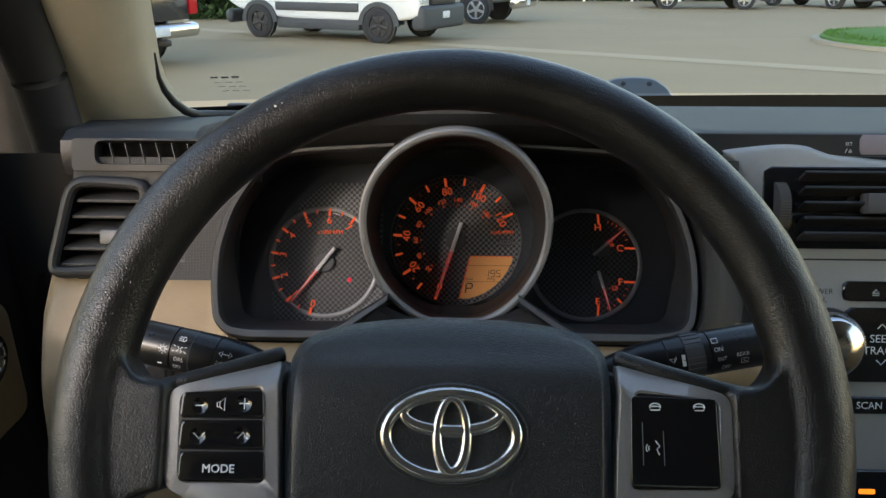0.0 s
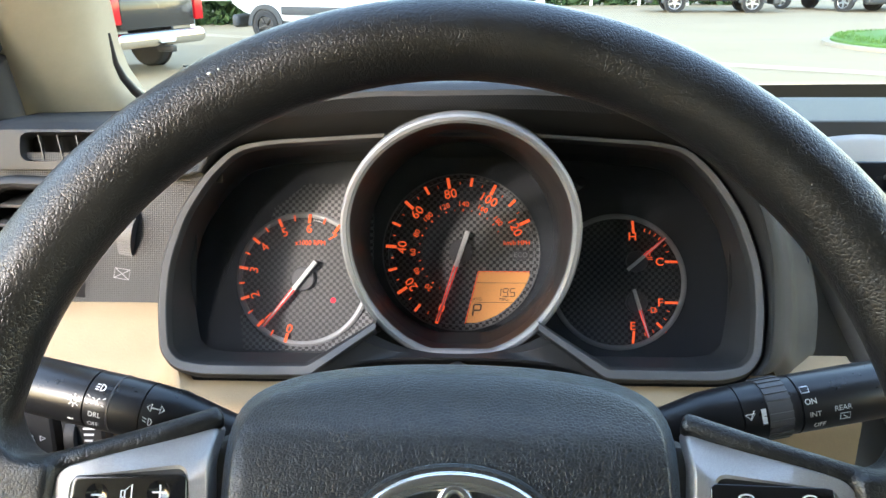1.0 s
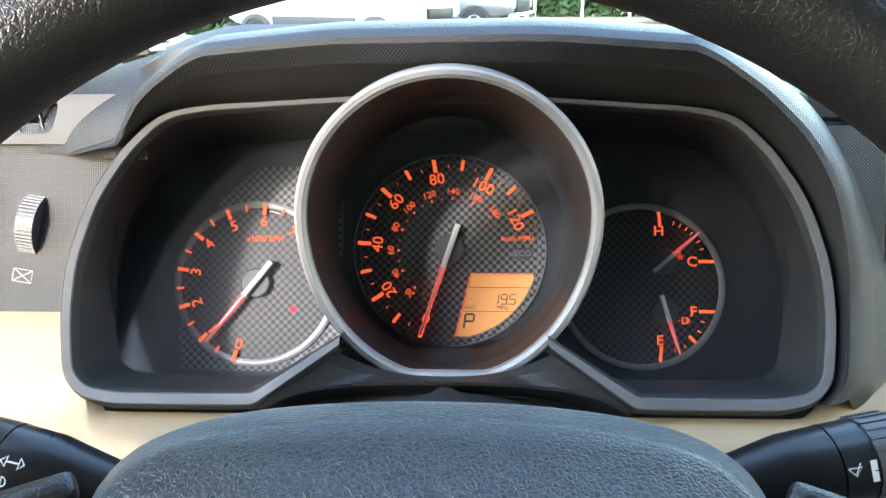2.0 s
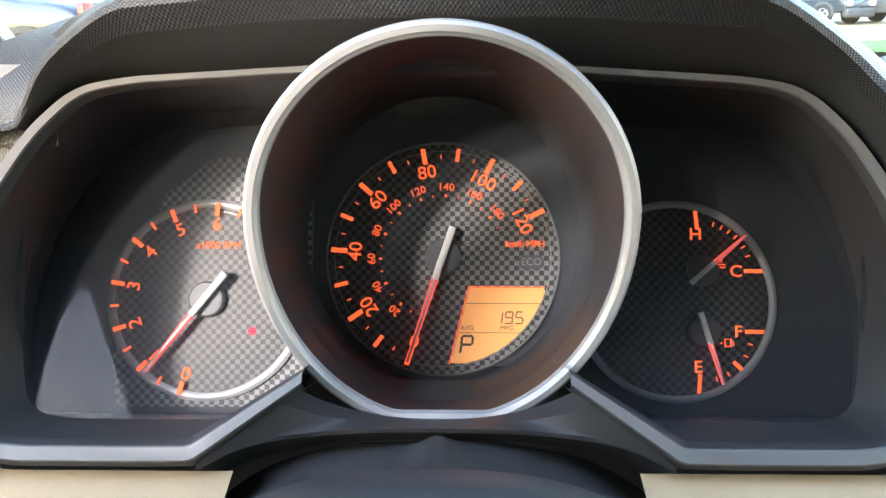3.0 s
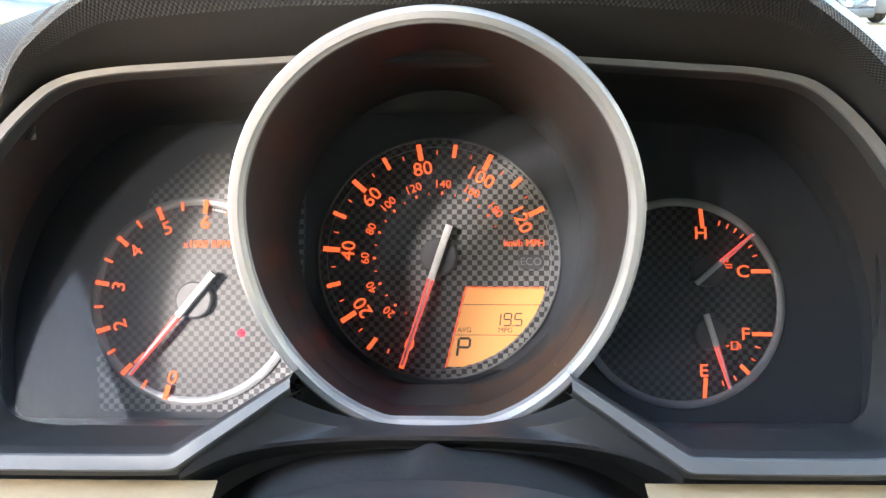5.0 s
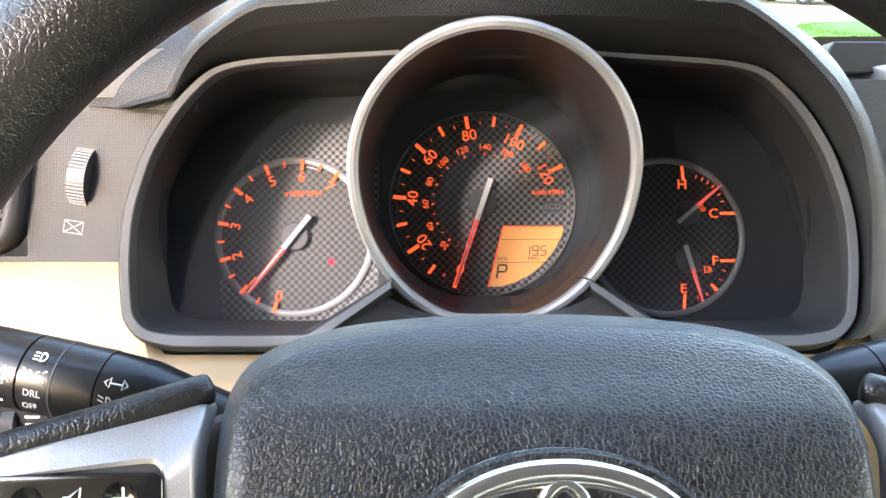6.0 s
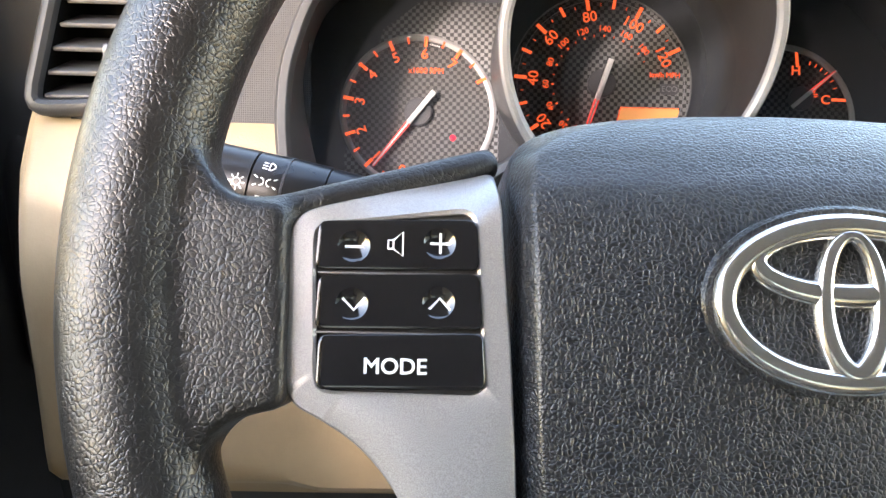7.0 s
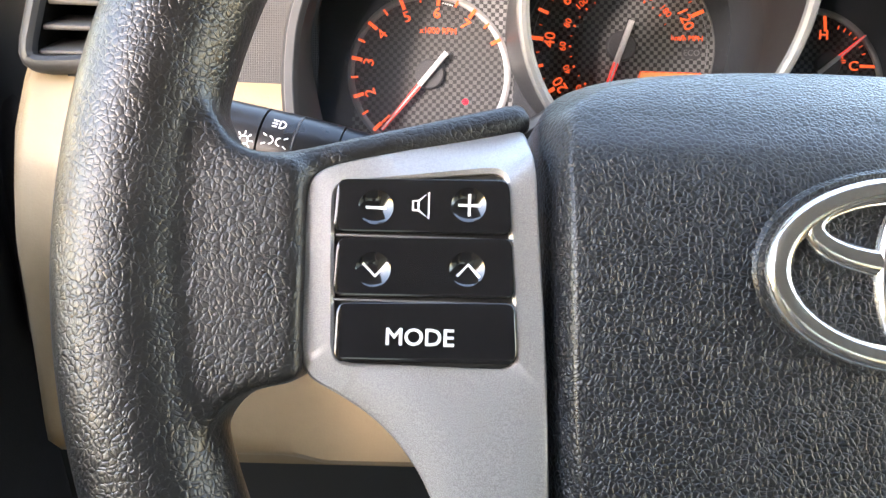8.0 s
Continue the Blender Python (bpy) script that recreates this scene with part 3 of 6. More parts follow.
    for s in (-1, 1):
        tube([(s * 0.088, -0.075, -0.012), (s * 0.095, -0.11, -0.010), (s * 0.10, -0.150, -0.002)], [0.011, 0.010, 0.011], 12, bm)
        part("lower_spoke", bm, SILVER, wheel, "satin silver lower spoke")
        bm = bmesh.new()
    bm.free()
    return wheel


steering_wheel()


# ---- instrument cluster ----
GY, GZ, GT = 0.6007, 1.1991, 65
CL_OUT = [(-0.0455, 0.0662), (-0.1180, 0.0618), (-0.1395, 0.0578), (-0.1575, 0.0408), (-0.1730, 0.0165), (-0.1825, -0.0150), (-0.1840, -0.0420), (-0.1812, -0.0700),
          (-0.1725, -0.0805), (-0.1580, -0.0848), (-0.1080, -0.0850), (-0.0880, -0.0846), (-0.0490, -0.0560)]
CL_IN = [(-0.0455, 0.0622), (-0.1170, 0.0575), (-0.1360, 0.0535), (-0.1525, 0.0365), (-0.1665, 0.0130), (-0.1752, -0.0160), (-0.1765, -0.0420), (-0.1742, -0.0670),
         (-0.1680, -0.0730), (-0.1540, -0.0752), (-0.1080, -0.0752), (-0.0905, -0.0750), (-0.0490, -0.0487)]


def mirrored(half):
    return half + [(-x, y) for x, y in half[::-1]]


def round_corners_open(pts, r):
    full = round_corners(pts, r)
    k = len(pts) - 2
    b = np.array(pts[k])
    full[5 * k:5 * k + 5] = [tuple(b + (np.array(p) - b) * 0.3) for p in full[5 * k:5 * k + 5]]
    return [pts[0]] + full[5:-5] + [pts[-1]]


def ring_point(a, b, back=0.0):
    """A point of the hooded ring, which stands upright, in the cluster's axes."""
    return (0.0018 + a, 0.0020 + 0.9063 * b + 0.4226 * back, 0.0924 + 0.4226 * b - 0.9063 * back)


def ring_line(grow):
    """Outline of the ring: round above, longer below, with a flat foot."""
    out = []
    for i in range(144):
        t = 2 * math.pi * i / 144
        x, y = math.cos(t), math.sin(t)
        r = 0.0724 + grow
        px, py = r * x, (r if y > 0 else 0.0868 + grow) * y
        out.append((px, max(py, -0.0836 - grow)))
    return out


def cluster():
    g = thing("instrument_cluster", pose(0, GY, GZ, GT, 0, 0), "instrument cluster with three dials, orange markings and silver hooded ring", "instrument panel")
    for side in (-1, 1):
        o = round_corners_open([(-side * x, y) for x, y in CL_OUT], 0.012)
        i = round_corners_open([(-side * x, y) for x, y in CL_IN], 0.010)
        mix = lambda k: [tuple(p * (1 - k) + q * k for p, q in zip(a, b)) for a, b in zip(o, i)]  # noqa: E731
        sheet = lambda rows: loft(bmesh.new(), [[(x, y, h) for x, y in pts] for pts, h in rows], False, False, closed=False)  # noqa: E731
        big = [tuple(np.array(p) * 1.004) for p in o]
        bm = sheet([(big, 0.055), (big, 0.080), (mix(0.04), 0.0840), (mix(0.22), 0.0856)])
        bmesh.ops.recalc_face_normals(bm, faces=bm.faces)
        part("bezel", bm, BLACK, g, "dark grey plastic surround")
        bm = sheet([(mix(0.22), 0.0856), (mix(0.30), 0.0866), (mix(0.76), 0.0856), (mix(0.82), 0.0846)])
        bmesh.ops.recalc_face_normals(bm, faces=bm.faces)
        part("bezel_edge", bm, BEZEL_GREY, g, "satin grey bevelled edge")
        bm = sheet([(mix(0.82), 0.0846), (i, 0.0800)])
        bmesh.ops.recalc_face_normals(bm, faces=bm.faces)
        part("bezel_lip", bm, BLACK, g, "black inner bevel")
        # the pane leans back: its foot stands near the bezel, its head near the dials
        slope = []
        for x, y in i:
            f = 0.94 + 0.13 * (y + 0.075) / 0.135
            slope.append((x * f, y * f, 0.0445 - 0.225 * y * f))
        rear = [(x * 1.12, max(y * 1.08, -0.0765), -0.0005) for x, y in i]
        mouth_line = [(x, y, 0.0800) for x, y in i]
        for name, rows, mat, lb in (("inner_wall", (mouth_line, slope), WALL_BLACK, "brownish black inner wall"), ("dial_housing", (slope, rear), FACE_BLACK, "black housing behind the pane")):
            bm = loft(bmesh.new(), rows, False, False, closed=False)
            bmesh.ops.recalc_face_normals(bm, faces=bm.faces)
            part(name, bm, mat, g, lb)
        if side > 0:
            slope = slope[::-1]
        lens = part("lens", loft(bmesh.new(), [slope], False, True), LENS, g, "clear plastic cover", smooth=False)
        lens.visible_shadow = False
    plate = mirrored([(x * 1.13, max(y * 1.09, -0.0780)) for x, y in CL_IN])
    part("dial_plate", slab(plate[::-1], -0.006, -0.0006), FACE_BLACK, g, "black dial plate")

    # hooded ring and its tube
    rows = [(0.000, 0.012), (0.0003, 0.003), (-0.0003, 0.0008), (-0.0012, 0.0002), (-0.0014, 0.0), (-0.0036, 0.0003), (-0.0042, 0.0010)]
    bm = loft(bmesh.new(), [[ring_point(x, y, b) for x, y in ring_line(gr)] for gr, b in rows], False, False)
    bmesh.ops.recalc_face_normals(bm, faces=bm.faces)
    part("ring", bm, RING_SILVER, g, "satin silver ring with flat foot")
    bm = loft(bmesh.new(), [[ring_point(x, y, b) for x, y in ring_line(gr)] for gr, b in ((-0.0042, 0.0010), (-0.0052, 0.0018), (-0.0056, 0.0040))], False, False)
    bmesh.ops.recalc_face_normals(bm, faces=bm.faces)
    part("ring_lip", bm, RING_SILVER, g)
    mouth = [ring_point(x, y, 0.0040) for x, y in ring_line(-0.0056)]
    back = [(0.0015 + 0.0665 * math.cos(2 * math.pi * k / 144), 0.0095 + 0.0700 * math.sin(2 * math.pi * k / 144), -0.0004) for k in range(144)]
    back = [(x, max(y, -0.0595), z) for x, y, z in back]
    disc = []
    for a, b in zip(np.array(mouth), np.array(back)):
        k = (a[2] - 0.027 - 0.06 * a[1]) / (a[2] - b[2])
        disc.append(tuple(a * (1 - k) + b * k))
    for name, a, b, mat, lb in (("ring_tube", mouth, disc, WALL_BLACK, "dark brown-black tube"), ("dial_well", disc, back, FACE_BLACK, "black well behind the pane")):
        bm = loft(bmesh.new(), [[tuple(np.array(p) * (1 - k) + np.array(q) * k) for p, q in zip(a, b)] for k in (0, 0.05, 0.5, 1)], False, False)
        bmesh.ops.recalc_face_normals(bm, faces=bm.faces)
        part(name, bm, mat, g, lb)
    outside = [[ring_point(x, y, b) for x, y in ring_line(gr)] for gr, b in ((0.000, 0.012), (-0.002, 0.034))]
    outside.append([(0.0015 + 0.0695 * math.cos(2 * math.pi * k / 144), 0.0085 + 0.0715 * math.sin(2 * math.pi * k / 144), 0.0) for k in range(144)])
    bm = loft(bmesh.new(), outside, False, False)
    bmesh.ops.recalc_face_normals(bm, faces=bm.faces)
    part("ring_sleeve", bm, WALL_BLACK, g)

    def tick(parent, cx, cy, ang, r0, r1, w, z=0.0008, mat=None):
        c, s = math.cos(radians(ang)), math.sin(radians(ang))
        return part("tick_mark", ribbon([[(cx + r0 * c, cy + r0 * s), (cx + r1 * c, cy + r1 * s)]], w, z), mat or ORANGE, parent)

    def needle(parent, cx, cy, ang, tail, tip, w, hub, z=0.0055):
        c, s = math.cos(radians(ang)), math.sin(radians(ang))
        along = lambda r, q: (cx + r * c - q * s, cy + r * s + q * c)  # noqa: E731
        part("needle_hub", pillow(oval(cx, cy, hub, hub, 40), [(0, 0.0006), (0, 0.0035), (0.0008, 0.0042)]), HUB_GREY, parent, "dark grey hub")
        cut = tip * 0.22
        n = part("needle", slab([along(-tail, -w), along(cut, -w * 0.95), along(cut, w * 0.95), along(-tail, w)], z, z + 0.0022, 0.0004), NEEDLE_WHITE, parent, "white needle")
        part("needle_tip", slab([along(cut, -w * 0.95), along(tip, -w * 0.45), along(tip, w * 0.45), along(cut, w * 0.95)], z, z + 0.0018, 0.0003), NEEDLE_RED, n, "red tip")
        part("needle_line", ribbon([[along(cut, 0), along(tip, 0)]], w * 0.55, z + 0.0019), NEEDLE_WHITE, n, "white middle line")
        part("needle_tail", slab([along(-tail, -w * 1.25), along(-tail * 0.3, -w * 1.25), along(-tail * 0.3, w * 1.25), along(-tail, w * 1.25)], z - 0.002, z - 0.0002), BLACK, n)

    # speedometer
    cx, cy = 0.0013, -0.0010
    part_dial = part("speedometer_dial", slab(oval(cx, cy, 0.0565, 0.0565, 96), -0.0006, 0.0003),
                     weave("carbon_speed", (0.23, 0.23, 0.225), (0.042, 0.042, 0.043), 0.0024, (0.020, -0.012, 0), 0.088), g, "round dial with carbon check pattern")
    part("dial_rim", band(oval(cx, cy, 0.0570, 0.0570, 96), oval(cx, cy, 0.0560, 0.0560, 96), 0.0002, 0.0008, 0.0003), BEZEL_GREY, part_dial, "thin grey rim")
    part("dial_rim", band(oval(cx, cy, 0.0527, 0.0527, 96), oval(cx, cy, 0.0523, 0.0523, 96), 0.0002, 0.0004), GREY_PRINT, part_dial)
    mph = lambda v: 251.5 - 1.885 * v  # noqa: E731
    for v in range(0, 121, 5):
        if v % 20 == 0:
            tick(part_dial, cx, cy, mph(v), 0.0470, 0.0540, 0.0023)
        elif v % 10 == 0:
            tick(part_dial, cx, cy, mph(v), 0.0480, 0.0537, 0.0019)
        else:
            tick(part_dial, cx, cy, mph(v), 0.0488, 0.0506, 0.0005, mat=ORANGE)
    for v in range(0, 121, 20):
        a = mph(v)
        writing("numeral", str(v), 0.0090, ORANGE, part_dial, at(cx + 0.0424 * math.cos(radians(a)), cy + 0.0424 * math.sin(radians(a)), 0.0009, a - 90), 0.00005, 1.04)
    for v in range(10, 191, 10):
        a = mph(v / 1.609)
        tick(part_dial, cx, cy, a, 0.0298, 0.0308, 0.0010 if v % 20 == 0 else 0.0005)
        if v % 20 == 0:
            writing("numeral", str(v), 0.0054, ORANGE, part_dial, at(cx + 0.0345 * math.cos(radians(a)), cy + 0.0345 * math.sin(radians(a)), 0.0009, a - 90), 0.0, 1.02)
    writing("unit", "km/h MPH", 0.0047, ORANGE, part_dial, at(0.0412, 0.0056, 0.0009), 0.00002, 0.95)
    lamp = part("eco_lamp", pillow(rect(0.0382, -0.0065, 0.0500, 0.0003, 0.0025), [(0, 0.0002), (0, 0.0007), (0.0004, 0.0009)]), HUB_GREY, part_dial, "unlit grey lamp field")
    writing("eco_word", "ECO", 0.0050, GREY_PRINT, lamp, at(0.0442, -0.0031, 0.0011))
    # display with mileage and gear
    edge = [(0.0143, -0.0156), (0.0500, -0.0156), *[(cx + 0.0520 * math.cos(radians(t)), cy + 0.0520 * math.sin(radians(t))) for t in range(-18, -84, -6)], (0.0053, -0.0518)]
    lcd = part("display", slab(edge[::-1], 0.0002, 0.0010), AMBER, part_dial, "lit amber liquid crystal display")
    part("display_frame", ribbon([[(0.0138, -0.0152), (0.0505, -0.0152)], [(0.0138, -0.0152), (0.0046, -0.0522)]], 0.0005, 0.0010), ORANGE, lcd)
    part("display_line", ribbon([[(0.0125, -0.0232), (0.0485, -0.0232)]], 0.0003, 0.00105), DARK_PRINT, lcd)
    part("display_line", ribbon([[(0.0090, -0.0372), (0.0395, -0.0372)]], 0.0003, 0.00105), DARK_PRINT, lcd)
    # digits of seven bars each, leaning a little
    bars = {"a": ((0, 2), (1, 2)), "b": ((1, 2), (1, 1)), "c": ((1, 1), (1, 0)), "d": ((0, 0), (1, 0)), "e": ((0, 1), (0, 0)), "f": ((0, 2), (0, 1)), "g": ((0, 1), (1, 1))}

    def digit(name, segments, x, y, w, h, thick):
        strokes = []
        for k in segments:
            ends = []
            for (u, v), (p, q) in zip(bars[k], bars[k][::-1]):
                u, v = u + 0.09 * (p - u), v + 0.09 * (q - v)
                ends.append((x + u * w + 0.12 * v * h / 2, y + v * h / 2))
            strokes.append(ends)
        part(name, ribbon(strokes, thick, 0.00115, 0.00012), DARK_PRINT, lcd)

    for segments, x in (("bc", 0.0262), ("abcdfg", 0.0312), ("acdfg", 0.0362)):
        digit("digit", segments, x, -0.0328, 0.0034, 0.0056, 0.0006)
    part("decimal_point", slab(rect(0.0352, -0.0332, 0.0358, -0.0326), 0.0010, 0.00125), DARK_PRINT, lcd)
    digit("gear_letter", "abefg", 0.0098, -0.0470, 0.0052, 0.0082, 0.0011)
    writing("reading", "AVG", 0.0033, DARK_PRINT, lcd, at(0.0132, -0.0350, 0.00115))
    writing("reading", "MPG", 0.0033, DARK_PRINT, lcd, at(0.0322, -0.0350, 0.00115))
    needle(part_dial, cx, cy, 251.6, 0.0150, 0.0525, 0.0017, 0.0088)

    # rev counter
    tx, ty = -0.1124, -0.0216
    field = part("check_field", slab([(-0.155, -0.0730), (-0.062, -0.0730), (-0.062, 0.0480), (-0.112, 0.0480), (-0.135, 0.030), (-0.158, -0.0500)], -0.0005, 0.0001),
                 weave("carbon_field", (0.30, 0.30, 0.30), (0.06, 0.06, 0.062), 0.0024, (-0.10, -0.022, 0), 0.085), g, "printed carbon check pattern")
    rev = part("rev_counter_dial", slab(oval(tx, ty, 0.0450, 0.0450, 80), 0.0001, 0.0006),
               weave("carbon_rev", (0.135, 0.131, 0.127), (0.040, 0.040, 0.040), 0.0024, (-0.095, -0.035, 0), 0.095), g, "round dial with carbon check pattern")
    part("dial_rim", band(oval(tx, ty, 0.0487, 0.0487, 96), oval(tx, ty, 0.0447, 0.0447, 96), 0.0002, 0.0016, 0.0008), DIAL_SILVER, rev, "silver rim")
    turn = lambda v: 255.4 - 28.45 * v  # noqa: E731
    for k in range(0, 17):
        tick(rev, tx, ty, turn(k / 2), 0.0410 if k % 2 == 0 else 0.0425, 0.0466 if k % 2 == 0 else 0.0462, 0.0021 if k % 2 == 0 else 0.0012, 0.0030)
    for k in range(0, 8):
        a = turn(k)
        writing("numeral", str(k), 0.0088, ORANGE, rev, at(tx + 0.0365 * math.cos(radians(a)), ty + 0.0365 * math.sin(radians(a)), 0.0010, a - 90), 0.00006, 1.1)
    writing("unit", "x1000 RPM", 0.0050, ORANGE, rev, at(-0.1080, 0.0045, 0.0010), 0.00002, 0.95)
    for k in range(5):
        part("warning_dot", slab(oval(tx + 0.0432 * math.cos(radians(81 - k * 1.9)), ty + 0.0432 * math.sin(radians(81 - k * 1.9)), 0.0005, 0.0005, 8), 0.0006, 0.0009), WHITE_PRINT, rev)
    part("warning_lamp", ribbon([arc(-0.0905, -0.0368, 0.0016, 0, 360, 12), [(-0.0920, -0.0368), (-0.0890, -0.0368)], [(-0.0905, -0.0352), (-0.0905, -0.0384)]], 0.0005, 0.0008), RED_LAMP, rev,
         "lit red warning symbol")
    needle(rev, tx, ty, 231.7, 0.0155, 0.0435, 0.0016, 0.0086)

    # temperature and fuel
    fx, fy = 0.1130, -0.0216
    # Check and rim are coloured darker than the rev counter's, as if shaded.
    gauge = part("gauge_dial", slab(oval(fx, fy, 0.0450, 0.0450, 80), -0.0003, 0.0004), weave("carbon_fuel_shaded", (0.10, 0.10, 0.10), (0.018, 0.018, 0.02), 0.0024, (0.085, -0.03, 0), 0.085), g,
                 "round dial darkened for shade, with temperature and fuel gauges")
    part("dial_rim", band(oval(fx, fy, 0.0487, 0.0487, 96), oval(fx, fy, 0.0452, 0.0452, 96), -0.0002, 0.0014, 0.0006), RING_SILVER, gauge, "silver rim dulled to imitate shade")
    for px, py, marks, word, deg in ((0.1264, -0.0071, (95, 75, 65, 55, 45, 30, 18, 0), (("H", 0.1238, 0.0105), ("C", 0.1428, -0.0074)), 40.5),
                                     (0.1260, -0.0362, (265, 285, 300, 315, 330, 345, 360), (("F", 0.1430, -0.0364), ("E", 0.1234, -0.0532)), 286.5)):
        for k in marks:
            main = k in (95, 0, 265, 360, 315)
            tick(gauge, px, py, k, 0.0205 if main else 0.0222, 0.0290 if main else 0.0243, 0.0018 if main else 0.0006)
        for w, wx, wy in word:
            writing("letter", w, 0.0080, ORANGE, gauge, at(wx, wy, 0.0008), 0.00007, 1.1)
        needle(gauge, px, py, deg, 0.0095, 0.0255, 0.0012, 0.0076)
    part("symbol", ribbon([rect(0.1365, -0.0432, 0.1393, -0.0398) + [(0.1365, -0.0432)], [(0.1393, -0.0405), (0.1405, -0.0412), (0.1405, -0.0428)], [(0.1352, -0.0415), (0.1342, -0.0418)]],
                          0.0006, 0.0007), ORANGE, gauge, "small fuel pump symbol")
    part("symbol", ribbon([[(0.1340, -0.0040), (0.1378, -0.0040)], [(0.1340, -0.0054), (0.1378, -0.0054)], [(0.1359, -0.0030), (0.1359, 0.0)]], 0.0005, 0.0007), ORANGE, gauge,
         "small thermometer symbol")
    # clear covers
    lens = part("lens", loft(bmesh.new(), [disc], False, True), LENS, g, "clear plastic cover", smooth=False)
    lens.visible_shadow = False
    part("reset_knob", pillow(oval(0.0845, 0.0470, 0.0035, 0.0035, 20), [(0, 0.0), (0, 0.018), (0.0008, 0.019)]), BLACK, g, "small black reset knob")
    return g


cluster()


# ---- dashboard ----
def to_world(u, v, n):
    return (u, GY + 0.4226 * v - 0.9063 * n, GZ + 0.9063 * v + 0.4226 * n)


dash = thing("dashboard", pose(0, 0, 0), "dark grey textured dashboard with beige lower panel", "dashboard")


def crest(x):
    """Height of the dashboard's top above its general level, over the dials."""
    return 0.037 * (1 - smoothstep(0.103, 0.225 if x < 0 else 0.205, abs(x)))


def top_height(x, y):
    slope = 0.125 - 0.036 * smoothstep(-0.05, 0.25, x)
    base = 1.290 - 0.004 * smoothstep(0.18, 0.26, x) - slope * max(0.0, y - 0.60)
    return base + crest(x) * (1 - smoothstep(0.58, 0.74, y))


def pad_point(s, t):
    front = 0.600 - 0.040 * (1 - smoothstep(0.15, 0.20, abs(-0.34 + 1.74 * s))) + 0.048 * smoothstep(0.190, 0.225, -0.34 + 1.74 * s)
    y = front + (0.93 - front) * t
    left = -0.330 - 0.32 * (y - 0.60)
    x = left + (1.40 - left) * s
    return (x, y, top_height(x, y) - 0.006 * (1 - smoothstep(0, 0.10, t)))


laid(part("top_pad", grid(140, 24, pad_point), DASH_TOP, dash, "grey grained top pad, tinted blue for reflected sky"), 141)
part("pad_edge", grid(140, 4, lambda s, t: (pad_point(s, 0)[0], pad_point(s, 0)[1] - 0.004 * math.sin(math.pi * t), pad_point(s, 0)[2] - 0.030 * t)), BLACK, dash, "dark front edge")
# hood over the dials: from the bezel to the lip and up over the crest
arch = [p for p in round_corners(mirrored(CL_OUT), 0.012) if p[1] > (-0.080 if p[0] > 0 else 0.040) and not (abs(p[0]) < 0.12 and p[1] < 0)]
arch = sorted(arch, key=lambda p: math.atan2(p[0], p[1] + 0.03))


def hood_loop(k):
    """Line k of the hood: out from the bezel along its underside, round the lip and back over the top."""
    out = []
    for x, y in arch:
        up = smoothstep(-0.045, 0.055, y)
        w = 1 - smoothstep(0.104, 0.150, abs(x))
        side = math.copysign(1 - w, x)
        left = smoothstep(0.036, 0.072, y) if x < 0 else 1.0
        e, n = ((0.0, 0.070), (0.0030, 0.0850), (0.0030 + 0.0045 * w, 0.088 + 0.013 * up + 0.010 * w), (0.0040 + 0.0085 * w, 0.089 + 0.020 * up + 0.014 * w))[min(k, 3)]
        n = n if k < 2 else 0.0850 + (n - 0.0850) * left
        q = Vector(to_world(x + 0.8 * e * side, y + e * (0.2 + 0.8 * w), n))
        if k >= 4:
            o, b, h = ((0.0015, 0.0005, 0.0030), (0.0035, 0.0055, 0.0062), (0.006, 0.0150, 0.0080), (0.010, 0.032, 0.0085), (0.016, 0.060, 0.002), (0.020, 0.085, -0.020))[k - 4]
            wide = 1.35 if x < 0 else 2.0
            q += Vector((side * o * wide, b * (0.35 + 0.65 * up), h * (0.45 + 0.55 * w) * up - 0.012 * (1 - up) * (k > 6))) * (0.3 + 0.7 * left)
        out.append(tuple(q))
    # the end beside the small vents rolls off backwards
    end, roll = Vector(out[0]), min(1.0, max(0.0, (k - 1) / 3))
    turn = [end + roll * Vector((-0.040 * math.sin(a), 0.040 * (1 - math.cos(a)), -0.012 * math.sin(a))) for a in (radians(15 * j) for j in range(6, 0, -1))]
    return [tuple(p) for p in turn] + out


part("hood_underside", loft(bmesh.new(), [hood_loop(k) for k in (0, 1, 2)], False, False, closed=False), BLACK, dash, "matt black underside")
laid(part("hood", loft(bmesh.new(), [hood_loop(k) for k in range(2, 10)], False, False, closed=False), DASH, dash, "dark textured hood skin"), 8)


# face of the dashboard on both sides of the dials
def face_y(z):
    return 0.535 + (z - 1.187) * 0.36


laid(part("hood_flank", grid(16, 16, lambda s, t: (-0.212 + 0.064 * s, face_y(1.264 + 0.030 * t) - 0.002 - 0.014 * smoothstep(0, 1, s) + 0.034 * t ** 3, 1.264 + 0.031 * t + 0.018 * s * t)), DASH, dash,
          "textured flank of the hood"), 17)


for xa, xb, za, zb in ((-0.2440, -0.170, 1.180, 1.278), (-0.304, -0.2440, 1.262, 1.278), (-0.300, -0.2440, 1.180, 1.189)):
    laid(part("side_panel", grid(6, 12, lambda s, t: (xa + (xb - xa) * s, face_y(za + (zb - za) * t), za + (zb - za) * t)), PANEL_GREY, dash, "grey textured side panel"), 7)
laid(part("side_panel", grid(4, 12, lambda s, t: (0.172 + 0.05 * s, face_y(1.150 + 0.128 * t), 1.150 + 0.128 * t)), DASH, dash, "dark grey textured side panel"), 5)


part("side_panel", grid(4, 12, lambda s, t: (0.2215 + 0.09 * s, face_y(1.00 + 0.285 * t) + 0.040, 1.00 + 0.285 * t)), grained("console_side", (0.15, 0.145, 0.135), 0.5), dash, "plain grey end panel")


